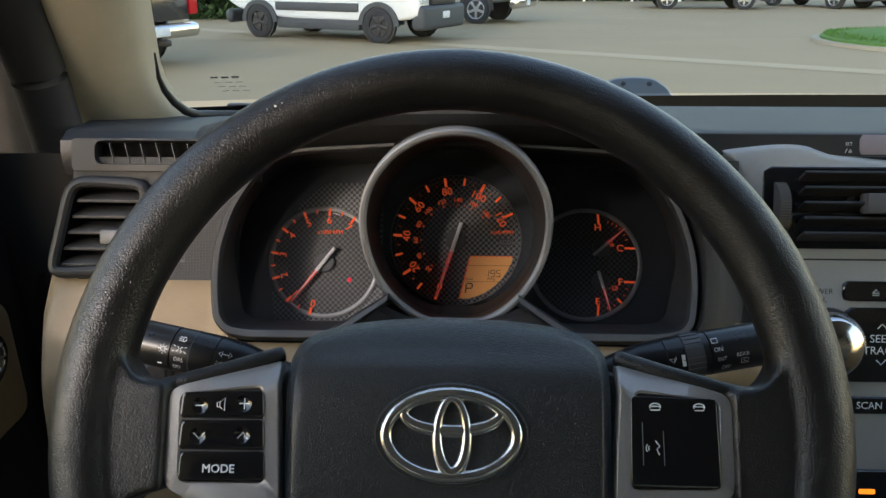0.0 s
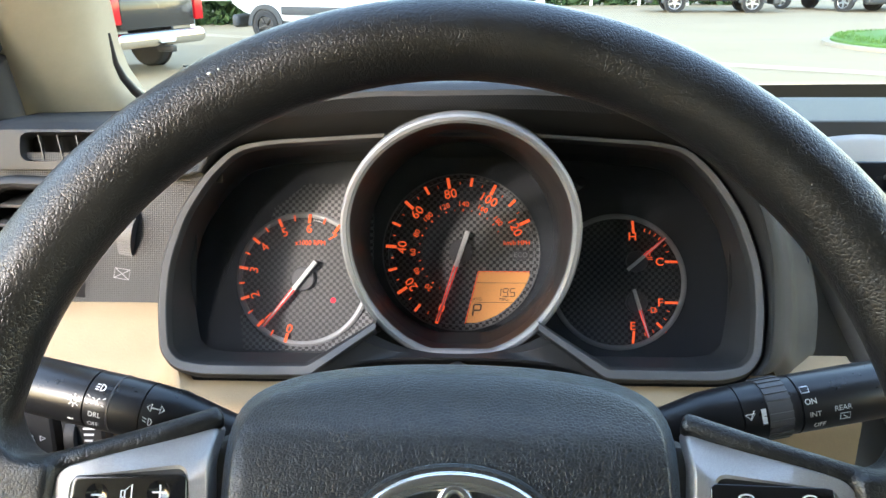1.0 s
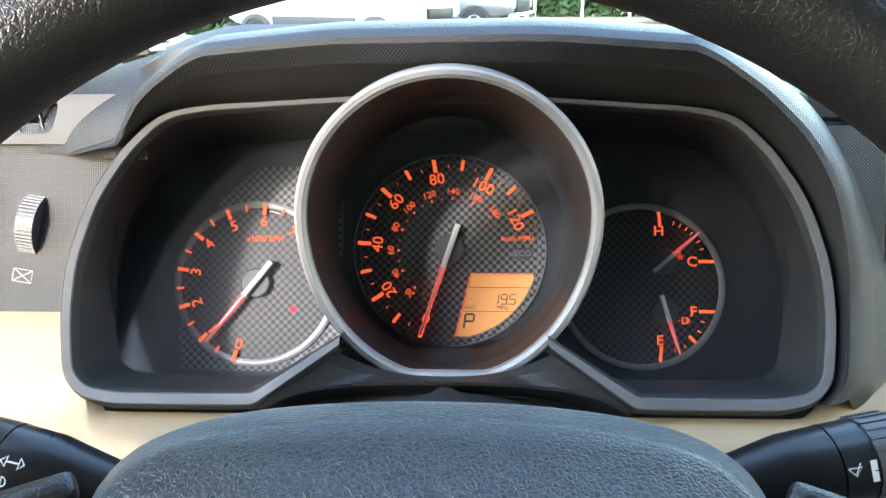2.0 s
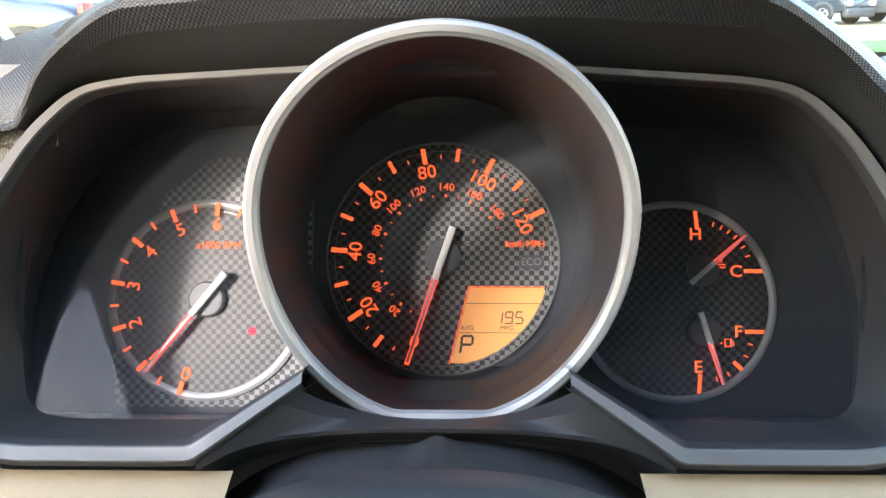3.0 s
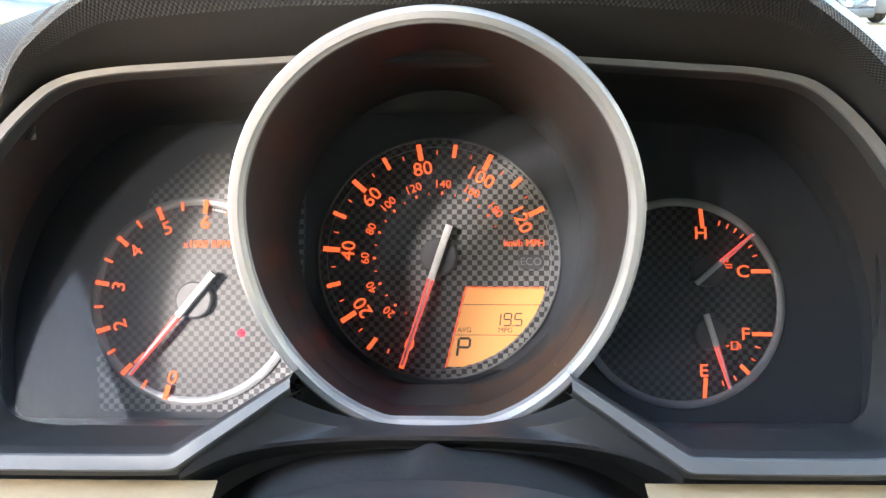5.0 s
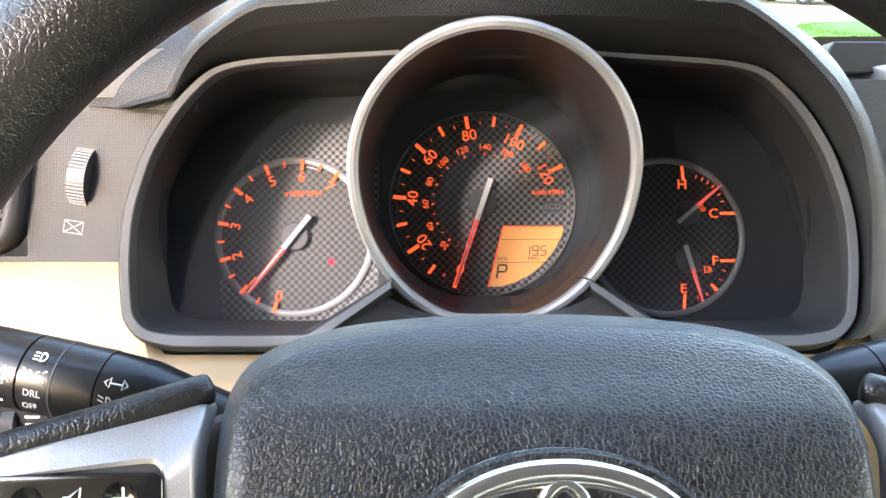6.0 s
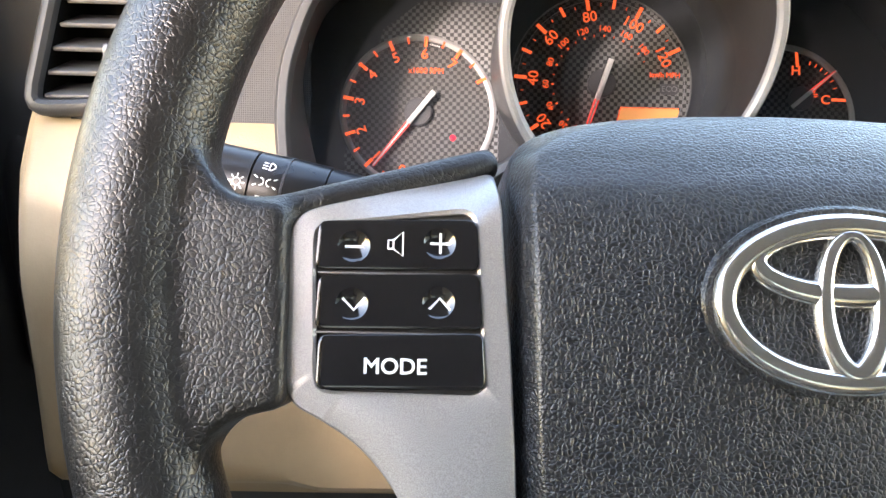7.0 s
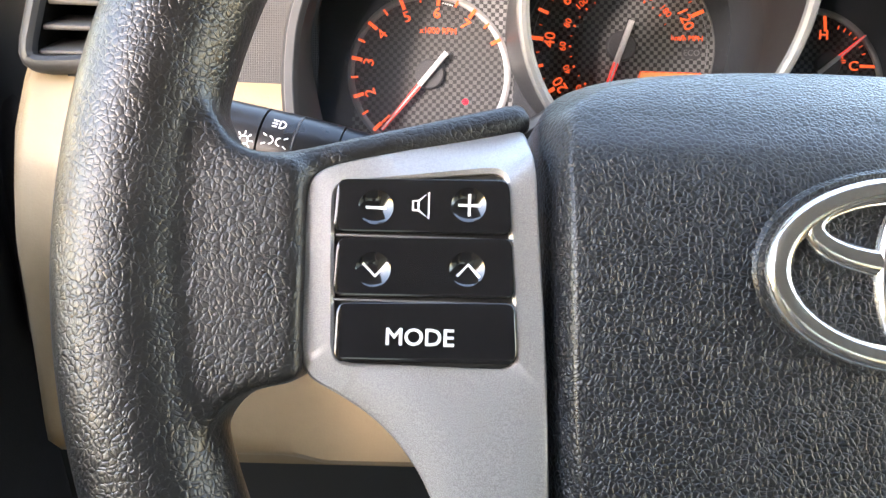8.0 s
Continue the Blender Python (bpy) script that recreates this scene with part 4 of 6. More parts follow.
def beige_line(x, k):
    """Cross-section of the beige lower panel, from its top edge down; it dips under the dials."""
    s = k / 10
    low = smoothstep(-0.189, -0.160, x) if x < 0 else 1.0
    high = smoothstep(0.165, 0.195, x)
    z0, y0 = 1.187 - 0.033 * low + 0.010 * high, 0.538 - 0.046 * low + 0.022 * high
    z = z0 - (z0 - 0.952) * s ** 1.25
    blend = smoothstep(0.05, 0.45, s)
    y = y0 * (1 - blend) + 0.515 * blend - 0.030 * min(1, s * 5) ** 0.5 - 0.030 * s * s + 0.05 * smoothstep(0.82, 1, s)
    return (x, y + 0.035 * (1 - smoothstep(-0.334, -0.310, x)) ** 1.5, z)


part("lower_panel", grid(60, 30, lambda s, t: beige_line(-0.334 + 0.259 * s, t * 10)), BEIGE, dash, "beige plastic lower panel")
part("lower_panel", grid(30, 30, lambda s, t: beige_line(0.075 + 0.165 * s, t * 10)), BEIGE, dash, "beige plastic lower panel")
# filler between the dials and the column: two arms that meet under the ring's foot
def filler_row(half):
    return [to_world(x, y, z) for x, y, z in chaikin(half + [(-x, y, z) for x, y, z in half[-2::-1]], 3, False)]


part("column_filler", loft(bmesh.new(), [filler_row(r) for r in (
    [(-0.056, -0.0560, 0.074), (-0.040, -0.0645, 0.066), (-0.020, -0.0695, 0.060), (0.0, -0.0705, 0.058)],
    [(-0.060, -0.0605, 0.083), (-0.046, -0.0665, 0.078), (-0.022, -0.0708, 0.070), (0.0, -0.0715, 0.068)],
    [(-0.0868, -0.0835, 0.0848), (-0.068, -0.0745, 0.083), (-0.035, -0.0716, 0.078), (0.0, -0.0714, 0.076)],
    [(-0.0872, -0.0855, 0.0838), (-0.068, -0.0762, 0.082), (-0.035, -0.0732, 0.077), (0.0, -0.0730, 0.075)],
    [(-0.0868, -0.0930, 0.062), (-0.068, -0.0830, 0.058), (-0.035, -0.0800, 0.054), (0.0, -0.0800, 0.052)])],
    False, False, closed=False), BLACK, dash, "black filler panel")
part("front_wall", grid(120, 4, lambda s, t: (-0.475 + 1.875 * s, 0.66, 0.55 + (0.708 + 0.034 * (1 - smoothstep(0.16, 0.20, abs(-0.475 + 1.875 * s)))) * t)), BLACK, dash, "black dashboard body")


# ---- air vents ----
def air_vent(name_m, outline, slat_z, x0, x1, label, wheel_x, tabs):
    v = thing("air_vent", name_m, label, "air vent", "dashboard vents")
    line = even(round_corners(outline, 0.019), 120)
    ins = inset(line if area(line) > 0 else line[::-1], 0.0095)
    line = line if area(line) > 0 else line[::-1]
    part("frame", loft(bmesh.new(), [[(x, y, -0.006) for x, y in line], [(x, y, 0.0035) for x, y in line], [(x, y, 0.0066) for x, y in inset(line, 0.0010)], [(x, y, 0.0086) for x, y in inset(line, 0.0032)],
                                     [(x, y, 0.0088) for x, y in inset(line, 0.0058)], [(x, y, 0.0072) for x, y in inset(line, 0.0082)], [(x, y, 0.003) for x, y in ins]], False, False), PANEL_GREY, v, "grey frame")
    part("duct", loft(bmesh.new(), [[(x, y, 0.004) for x, y in ins], [(x, y, -0.030) for x, y in ins]], False, False), DUCT_SHADE, v, "duct blackened for its shade")
    part("backing", slab(ins, -0.032, -0.028), DUCT_SHADE, v, "duct back blackened for its shade")
    for z in slat_z:
        lean = (z - slat_z[0]) / (slat_z[-1] - slat_z[0])
        bm = box(x0 + 0.016 * lean, -0.0013, -0.013, x1 + 0.006 * lean, 0.0013, 0.013, 0.0009)
        slat = part("slat", bm, SLAT, v, "dark grey slat")
        slat.matrix_basis = pose(0, z, -0.0095, 22, 0, 0)
    for tx, ty in tabs:
        part("tab", box(tx - 0.011, ty - 0.0065, -0.012, tx + 0.013, ty + 0.0055, 0.0075, 0.0022), BEZEL_GREY, v, "grey sliding tab")
    if wheel_x is not None:
        w = part("thumb_wheel", tube([(wheel_x - 0.0035, 0.0, -0.010), (wheel_x + 0.0035, 0.0, -0.010)], 0.0175, 40), BEZEL_GREY, v, "ribbed thumb wheel")
        for k in range(24):
            a = radians(20 + 140 * k / 23)
            part("rib", box(wheel_x - 0.0036, 0.0174 * math.cos(a) - 0.0005, -0.010 + 0.0174 * math.sin(a) - 0.0003, wheel_x + 0.0036, 0.0174 * math.cos(a) + 0.0005, -0.010 + 0.0174 * math.sin(a) + 0.0006), SILVER, w)
    return v


# local axes of a vent: x right, y up along the face, z out of it
left_m = pose(-0.265, face_y(1.226), 1.226, 70, 0, 0)
air_vent(left_m, [(-0.061, -0.043), (0.018, -0.038), (0.028, 0.038), (-0.042, 0.041)], (-0.0262, -0.0135, -0.0008, 0.0119, 0.0246), -0.051, 0.010, "grey slatted air vent with ribbed thumb wheel", None, ((-0.004, -0.008),))
w = thing("vent_thumb_wheel", pose(-0.2145, face_y(1.2285) + 0.001, 1.2285, 70, 0, 0) @ pose(0, 0, 0, 0, 0, -9), "small ribbed grey thumb wheel in the dashboard", "thumb wheel")
part("slot", slab(rect(-0.0085, -0.021, 0.0085, 0.021, 0.003), -0.002, 0.0008), BLACK, w)
d = part("disc", tube([(-0.0045, 0.0, -0.010), (0.0045, 0.0, -0.010)], 0.0185, 48), HUB_GREY, w, "ribbed disc")
for k in range(22):
    a = radians(25 + 130 * k / 21)
    part("rib", box(-0.0046, 0.0184 * math.cos(a) - 0.0004, -0.010 + 0.0184 * math.sin(a) - 0.0003, 0.0046, 0.0184 * math.cos(a) + 0.0004, -0.010 + 0.0184 * math.sin(a) + 0.0006), HUB_GREY, d)
part("symbol", ribbon([rect(-0.0058, -0.0305, 0.0042, -0.0240) + [(-0.0058, -0.0305)], [(-0.0058, -0.0305), (0.0042, -0.0240)], [(-0.0058, -0.0240), (0.0042, -0.0305)]], 0.0005, 0.0008), GREY_PRINT, w, "crossed square symbol")
part("symbol", ribbon([[(-0.005, 0.0255), (0.006, 0.0265)], [(-0.004, 0.0285), (0.006, 0.0295)], [(-0.003, 0.0315), (0.006, 0.0325)]], 0.0005, 0.0008), GREY_PRINT, w, "three slanting lines")

slot = thing("side_defroster", pose(-0.243, face_y(1.283) - 0.005, 1.283, 72, 0, 0), "narrow black defroster outlet with slanting vanes", "air vent")
line = even(round_corners([(-0.040, -0.0085), (0.040, -0.0085), (0.044, 0.0075), (-0.040, 0.0075)], 0.004), 72)
strip = by_angle(rect(-0.060, -0.0150, 0.090, 0.0105, 0.003), (0, 0), 160)
round_slot = by_angle(line, (0, 0), 160)
outer_slot = by_angle(inset(line, -0.0014), (0, 0), 160)
part("strip", loft(bmesh.new(), [[(x, y, -0.010) for x, y in strip], [(x, y, 0.0) for x, y in strip], [(x, y, 0.0005) for x, y in outer_slot], [(x, y, -0.012) for x, y in round_slot]], False, False), PANEL_GREY, slot, "grey strip")
part("backing", slab(line, -0.014, -0.011), DUCT_SHADE, slot, "recess blackened for its shade")
for k in range(6):
    p = part("vane", box(-0.0003, -0.0085, -0.0065, 0.0003, 0.0075, -0.0035), SLAT, slot)
    p.matrix_basis = pose(-0.030 + 0.0125 * k, 0, 0, 0, 0, 14)


# ---- steering column ----
col = thing("steering_column", pose(0, 0.43, 1.135, 58, 0, 0), "black plastic steering column cover with soft boot", "steering column")
cover_half = [(0.0, 0.0545), (0.030, 0.0530), (0.058, 0.0450), (0.074, 0.0280), (0.079, 0.0), (0.074, -0.040), (0.045, -0.060), (0.0, -0.062)]
cover_line = even(chaikin(cover_half + [(-x, y) for x, y in cover_half[-2:0:-1]], 3), 96)
part("upper_cover", pillow(cover_line, [(0.004, -0.06), (0.004, 0.004), (0.0012, 0.0062), (0, 0.009), (0.001, 0.050), (0.006, 0.060), (0.014, 0.064)]), BLACK, col, "black plastic cover")


def boot(s, t):
    """Soft skin from under the dials down to the cover, with a pinched crease in its middle."""
    q = 2 * s - 1
    fold = 0.0016 * math.sin(9 * q + 3 * t) * math.sin(math.pi * t) + 0.0075 * math.exp(-(q / (0.05 + 0.10 * t)) ** 2) * math.sin(math.pi * min(1, t * 1.15)) ** 2
    roll = 0.0035 * math.sin(2.6 * math.pi * t + 2.5 * q * q)
    return (0.090 * q, 0.516 - 0.072 * t, 1.150 + 0.030 * t + fold + roll - 0.030 * abs(q) ** 2.6)


b = part("boot", grid(80, 24, boot), RUBBER, col, "wrinkled black boot")
b.matrix_parent_inverse = col.matrix_basis.inverted()


# ---- stalks ----
def stalk(side):
    s = side
    # local x runs from the tip inwards, y up, z towards the driver
    if s < 0:
        m = pose(-0.172, 0.399, 1.2000, 68, 0, -3) @ pose(0, 0, 0, 0, 0, -10)
    else:
        m = pose(0.161, 0.406, 1.1980, 68, 0, 3) @ pose(0, 0, 0, 0, 0, 9)
    t = thing("light_stalk" if s < 0 else "wiper_stalk", m, "black turn signal and light stalk with white symbols" if s < 0 else "black wiper stalk with white lettering", "control stalk", "column stalks")
    rows = [(-0.055, 0.0122), (-0.052, 0.0134), (0.004, 0.0136)]
    body = part("knob", tube([(-s * x, 0, 0) for x, _ in rows], [r for _, r in rows], 32), STALK_BLACK, t, "satin black turning knob")
    k = 1 if s < 0 else -1
    part("collar", tube([(k * 0.0048, 0, 0), (k * 0.0158, 0, 0)], [0.0136, 0.0136], 32), STALK_BLACK, t, "black collar")
    part("ring", tube([(k * 0.0160, 0, 0), (k * 0.0166, 0, 0)], 0.0138, 32), HUB_GREY, t, "thin grey ring")
    part("sleeve", tube([(k * 0.0168, 0, 0), (k * 0.0310, 0, 0)], [0.0136, 0.0134], 32), STALK_BLACK, t, "black sleeve")
    part("arm", tube([(k * 0.0315, 0, 0), (k * 0.0450, 0, 0), (k * 0.070, -0.0030, -0.004), (k * 0.110, -0.007, -0.018)], [0.0132, 0.0126, 0.0092, 0.0072], 24), STALK_BLACK, t, "tapering black arm")

    def wrap(strokes, width, name, label, ox, oy):
        """Strokes laid on the round stalk."""
        bm = ribbon([[(ox + x, oy + y) for x, y in line] for line in strokes], width, 0, 0.0)
        for v in bm.verts:
            v.co.z = math.sqrt(max(1e-6, 0.01385 ** 2 - min(abs(v.co.y), 0.0132) ** 2)) + 0.0001
        part(name, bm, WHITE_PRINT, t, label)

    def word(text, size, ox, oy, turn=0):
        ob = writing("word", text, size, WHITE_PRINT, t, Matrix(), 0.00004)
        ob.data.transform(at(ox, oy, 0, turn))
        for v in ob.data.vertices:
            v.co.z = math.sqrt(max(1e-6, 0.0138 ** 2 - min(abs(v.co.y), 0.0130) ** 2)) + 0.0002

    if s < 0:
        wrap([arc(0, 0, 0.0014, 0, 360, 14)] + [[(0.0020 * math.cos(q), 0.0020 * math.sin(q)), (0.0030 * math.cos(q), 0.0030 * math.sin(q))] for q in (k * math.pi / 4 for k in range(8))], 0.0004, "symbol", "white lamp symbol", 0.0004, 0.0010)
        wrap([[(0.0, -0.0013), (0.0, 0.0013)], arc(0, 0, 0.0020, -80, 80, 8, 0.0013), [(-0.0008, 0.001), (-0.0024, 0.001)], [(-0.0008, 0), (-0.0024, 0)], [(-0.0008, -0.001), (-0.0024, -0.001)]], 0.0004, "symbol", "white headlamp symbol", 0.0105, 0.0086)
        wrap([arc(-0.0018, 0, 0.0013, -90, 90, 6), arc(0.0018, 0, 0.0013, 90, 270, 6), [(-0.0030, 0.0012), (-0.0042, 0.0018)], [(-0.0030, -0.0012), (-0.0042, -0.0018)], [(0.0030, 0.0012), (0.0042, 0.0018)], [(0.0030, -0.0012), (0.0042, -0.0018)]], 0.0004, "symbol", "white side lamp symbol", 0.0104, 0.0028)
        word("DRL", 0.0034, 0.0108, -0.0036)
        word("OFF", 0.0030, 0.0098, -0.0085)
        wrap([[(-0.0012, 0), (0.0012, 0)]], 0.0008, "symbol", "white mark", -0.0010, -0.0082)
        wrap([[(-0.004, 0), (-0.0022, 0.0016), (-0.0022, -0.0016), (-0.004, 0)], [(0.004, 0), (0.0022, 0.0016), (0.0022, -0.0016), (0.004, 0)], [(-0.002, 0), (0.002, 0)]], 0.0005, "symbol", "white double arrow", 0.0385, 0.0052)
        wrap([arc(0, 0, 0.0016, -80, 80, 8), [(0, -0.0016), (0, 0.0016)], [(-0.001, 0.001), (-0.0028, 0.0016)], [(-0.001, -0.0004), (-0.0028, 0.0002)]], 0.0004, "symbol", "white fog lamp symbol", 0.0365, -0.0010)
    else:
        rib = part("ribbed_ring", tube([(-0.0200, 0, 0), (-0.0090, 0, 0)], 0.0140, 48), HUB_GREY, t, "ribbed black ring")
        for q in range(26):
            a = 2 * math.pi * q / 26
            r = part("rib", box(-0.0200, -0.0006, 0.0, -0.0090, 0.0006, 0.0006), HUB_GREY, rib)
            r.matrix_basis = Matrix.Rotation(a, 4, "X") @ Matrix.Translation((0, 0, 0.0139))
        word("ON", 0.0036, -0.0005, 0.0030)
        word("INT", 0.0034, 0.0008, -0.0030)
        word("OFF", 0.0032, 0.0030, -0.0085)
        word("REAR", 0.0034, 0.0135, -0.0020)
        wrap([rect(-0.0022, -0.0014, 0.0022, 0.0014) + [(-0.0022, -0.0014)], [(-0.001, 0.0004), (0.0012, -0.001)]], 0.0004, "symbol", "white rear window symbol", 0.0145, -0.0060)
        wrap([rect(-0.0018, -0.0012, 0.0018, 0.0012) + [(-0.0018, -0.0012)]], 0.0004, "symbol", "white window symbol", -0.0015, 0.0082)
        wrap([[(-0.0022, 0.001), (0.0, -0.0016), (0.0022, 0.001), (-0.0022, 0.001)], [(0, -0.001), (0.002, 0.0022)]], 0.0004, "symbol", "white wiper symbol", -0.0285, 0.0010)
        wrap([[(0, -0.0030), (0, 0.0030)]], 0.0022, "symbol", "white mark", -0.0222, 0.0)
    return t


stalk(-1)
stalk(1)

# switch group under the light stalk
sw = thing("mirror_switch", pose(-0.2625, 0.4800, 1.121, 84, 0, 0), "black mirror switch with white lettering in the lower panel", "switch")
part("housing", pillow(rect(-0.0185, -0.020, 0.0185, 0.020, 0.004), [(0, -0.008), (0, 0.006), (0.0015, 0.0075)]), BLACK, sw, "black housing")
writing("word", "MIRROR", 0.0058, WHITE_PRINT, sw, at(-0.0035, 0.002, 0.0077))
part("symbol", ribbon([[(0.0105, 0.0005), (0.0135, 0.002), (0.0105, 0.0035), (0.0105, 0.0005)]], 0.0008, 0.0077), WHITE_PRINT, sw, "white arrow head")
dim = thing("dimmer_wheel", pose(-0.2265, 0.4800, 1.123, 84, 0, 0), "small black dimmer wheel with white bars", "switch")
part("housing", pillow(rect(-0.012, -0.020, 0.014, 0.020, 0.003), [(0, -0.008), (0, 0.006), (0.0015, 0.0075)]), BLACK, dim, "black housing")
part("roller", tube([(-0.0085, 0, 0.0), (-0.0025, 0, 0.0)], 0.0125, 28), RUBBER, dim, "ribbed roller")
for k in range(5):
    part("scale_bar", ribbon([[(0.002, -0.009 + 0.004 * k), (0.004 + 0.0012 * k, -0.009 + 0.004 * k)]], 0.0013, 0.0076), WHITE_PRINT, dim)


# ---- centre stack ----
stack = thing("centre_console", pose(0.33, 0.560, 1.20, 72, 0, 0), "silver centre console face with radio, air vent and round knob", "console")
# local axes: x right of 0.33, y up along the face, z out of it
face = [(-0.124, 0.0865), (-0.073, 0.0925), (-0.050, 0.0915), (-0.034, 0.084), (0.02, 0.078), (0.30, 0.078), (0.30, -0.25), (-0.010, -0.25), (-0.030, -0.12), (-0.088, 0.0), (-0.105, 0.070)]
line = even(round_corners(face, 0.016), 160)
line = line if area(line) > 0 else line[::-1]
part("face", pillow(line, [(0, -0.030), (0, 0.002), (0.002, 0.0052), (0.006, 0.0068)]), CONSOLE_SILVER, stack, "satin silver face")
duct = even(rect(-0.085, 0.008, 0.20, 0.073, 0.006), 100)
part("vent_frame", pillow(duct, [(0, 0.004), (0, 0.0082), (0.0012, 0.009)]), GLOSS_BLACK, stack, "black vent frame")
for k in range(5):
    s = part("slat", box(-0.058, -0.0012, -0.010, 0.19, 0.0012, 0.010, 0.0006), BLACK, stack, "dark slat")
    s.matrix_basis = pose(0, 0.017 + 0.0118 * k, 0.012, -25, 0, 0)
part("tab", box(-0.012, 0.036, 0.012, 0.018, 0.052, 0.026, 0.002), BEZEL_GREY, stack, "grey tab")
w = part("thumb_wheel", tube([(-0.077, 0.042, 0.0045), (-0.069, 0.042, 0.0045)], 0.019, 40), HUB_GREY, stack, "ribbed grey thumb wheel")
for k in range(22):
    a = radians(20 + 140 * k / 21)
    part("rib", box(-0.0772, 0.042 + 0.0190 * math.cos(a) - 0.0004, 0.0045 + 0.0190 * math.sin(a) - 0.0003, -0.0688, 0.042 + 0.0190 * math.cos(a) + 0.0004, 0.0045 + 0.0190 * math.sin(a) + 0.0006), BEZEL_GREY, w)
part("seam", box(-0.075, -0.0012, 0.006, 0.30, 0.0002, 0.0074), BLACK, stack)
dome = [(0, 0.004), (0, 0.016), (0.0006, 0.0185), (0.0025, 0.0205)] + [(0.0265 * (1 - math.cos(a)) + 0.0025, 0.0205 + 0.0075 * math.sin(a)) for a in (radians(20 + 10 * k) for k in range(6))]
part("knob", pillow(oval(-0.031, -0.068, 0.0265, 0.0265, 64), dome), CHROME, stack, "domed chrome volume knob")
part("knob_base", pillow(oval(-0.031, -0.068, 0.0292, 0.0292, 64), [(0, 0.004), (0, 0.0075), (0.001, 0.0085)]), BLACK, stack, "dark base ring")
part("slot_key", pillow(even(rect(-0.020, -0.0335, 0.10, -0.0175, 0.004), 60), [(0, 0.004), (0, 0.0085), (0.001, 0.0095)]), GLOSS_BLACK, stack, "glossy black eject key")
part("symbol", ribbon([[(0.0030, -0.0268), (0.0055, -0.0240), (0.0080, -0.0268), (0.0030, -0.0268)], [(0.0030, -0.0284), (0.0080, -0.0284)]], 0.0008, 0.0096), WHITE_PRINT, stack, "white eject sign")
part("seek_key", pillow(even(rect(-0.0175, -0.0985, 0.10, -0.0385, 0.005), 60), [(0, 0.004), (0, 0.0085), (0.001, 0.0095)]), GLOSS_BLACK, stack, "glossy black seek key")
writing("word", "SEEK", 0.0090, WHITE_PRINT, stack, at(0.0115, -0.0635, 0.0097))
writing("word", "TRACK", 0.0090, WHITE_PRINT, stack, at(0.0115, -0.0730, 0.0097))
for tip, foot in ((-0.0515, -0.0550), (-0.0840, -0.0805)):
    part("symbol", ribbon([[(0.0080, foot), (0.0115, tip), (0.0150, foot)]], 0.0008, 0.0096), WHITE_PRINT, stack, "white arrow")
part("scan_key", pillow(even(rect(-0.0175, -0.1245, 0.10, -0.1105, 0.003), 60), [(0, 0.004), (0, 0.0080), (0.001, 0.009)]), GLOSS_BLACK, stack, "glossy black scan key")
writing("word", "SCAN", 0.0080, WHITE_PRINT, stack, at(0.0040, -0.1175, 0.0092))
writing("word", "POWER", 0.0062, DARK_PRINT, stack, at(-0.0375, -0.0262, 0.0069))
writing("word", "VOL", 0.0062, DARK_PRINT, stack, at(-0.0375, -0.0330, 0.0069))
part("lower_key", pillow(even(rect(-0.0075, -0.27, 0.10, -0.170, 0.004), 60), [(0, 0.004), (0, 0.009), (0.001, 0.010)]), GLOSS_BLACK, stack, "glossy black lower panel")
part("amber_light", pillow(rect(-0.0025, -0.189, 0.0105, -0.1850, 0.001), [(0, 0.0099), (0, 0.0104)]), glowing("amber_lamp", (1.0, 0.25, 0.02), 0.35), stack, "lit amber bar")
clock = thing("clock_display", pose(0.339, 0.588, 1.2865, 74, 0, 0), "dark clock strip with small set key above the console", "clock")
part("strip", pillow(even(rect(-0.150, -0.0088, 0.20, 0.0088, 0.003), 120), [(0, -0.01), (0, 0.003), (0.001, 0.004)]), BLACK, clock, "black strip")
part("screen", pillow(even(rect(-0.018, -0.0078, 0.10, 0.0078, 0.002), 60), [(0, 0.0035), (0, 0.0048), (0.0006, 0.0052)]), material("grey_screen", (0.36, 0.31, 0.33), 0.2), clock, "greyish pink unlit screen")
writing("word", "SET", 0.0036, WHITE_PRINT, clock, at(-0.0262, 0.0005, 0.0042))
part("symbol", ribbon([[(-0.0288, -0.0062), (-0.0276, -0.0034)], [(-0.0262, -0.0060), (-0.0250, -0.0038), (-0.0238, -0.0060), (-0.0262, -0.0060)]], 0.0006, 0.0043), WHITE_PRINT, clock, "white stroke and triangle")

# ---- cabin shell ----
def quad_wall(name, pts, depth, mat, label, category="wall"):
    bm = bmesh.new()
    bm.faces.new([bm.verts.new(p) for p in pts])
    me = bpy.data.meshes.new(name)
    bm.to_mesh(me)
    bm.free()
    me.materials.append(mat)
    ob = new(name, me)
    thicken(ob, depth, 0.0)
    return tagged(ob, label, category, kind="structure")


# Unseen lining, darkened in place of the driver's body in reflections.
HEAD = grained("headliner", (0.20, 0.185, 0.16), 0.85, 400.0, 0.0004)
quad_wall("ceiling", [(-0.47, -1.6, 1.74), (1.18, -1.6, 1.74), (1.18, 0.34, 1.74), (-0.47, 0.34, 1.74)], 0.04, HEAD, "beige cloth roof lining", "ceiling")
quad_wall("floor", [(-0.50, -1.6, 0.42), (1.22, -1.6, 0.42), (1.22, 0.75, 0.42), (-0.50, 0.75, 0.42)], 0.03, HEAD, "beige carpeted car floor", "floor")
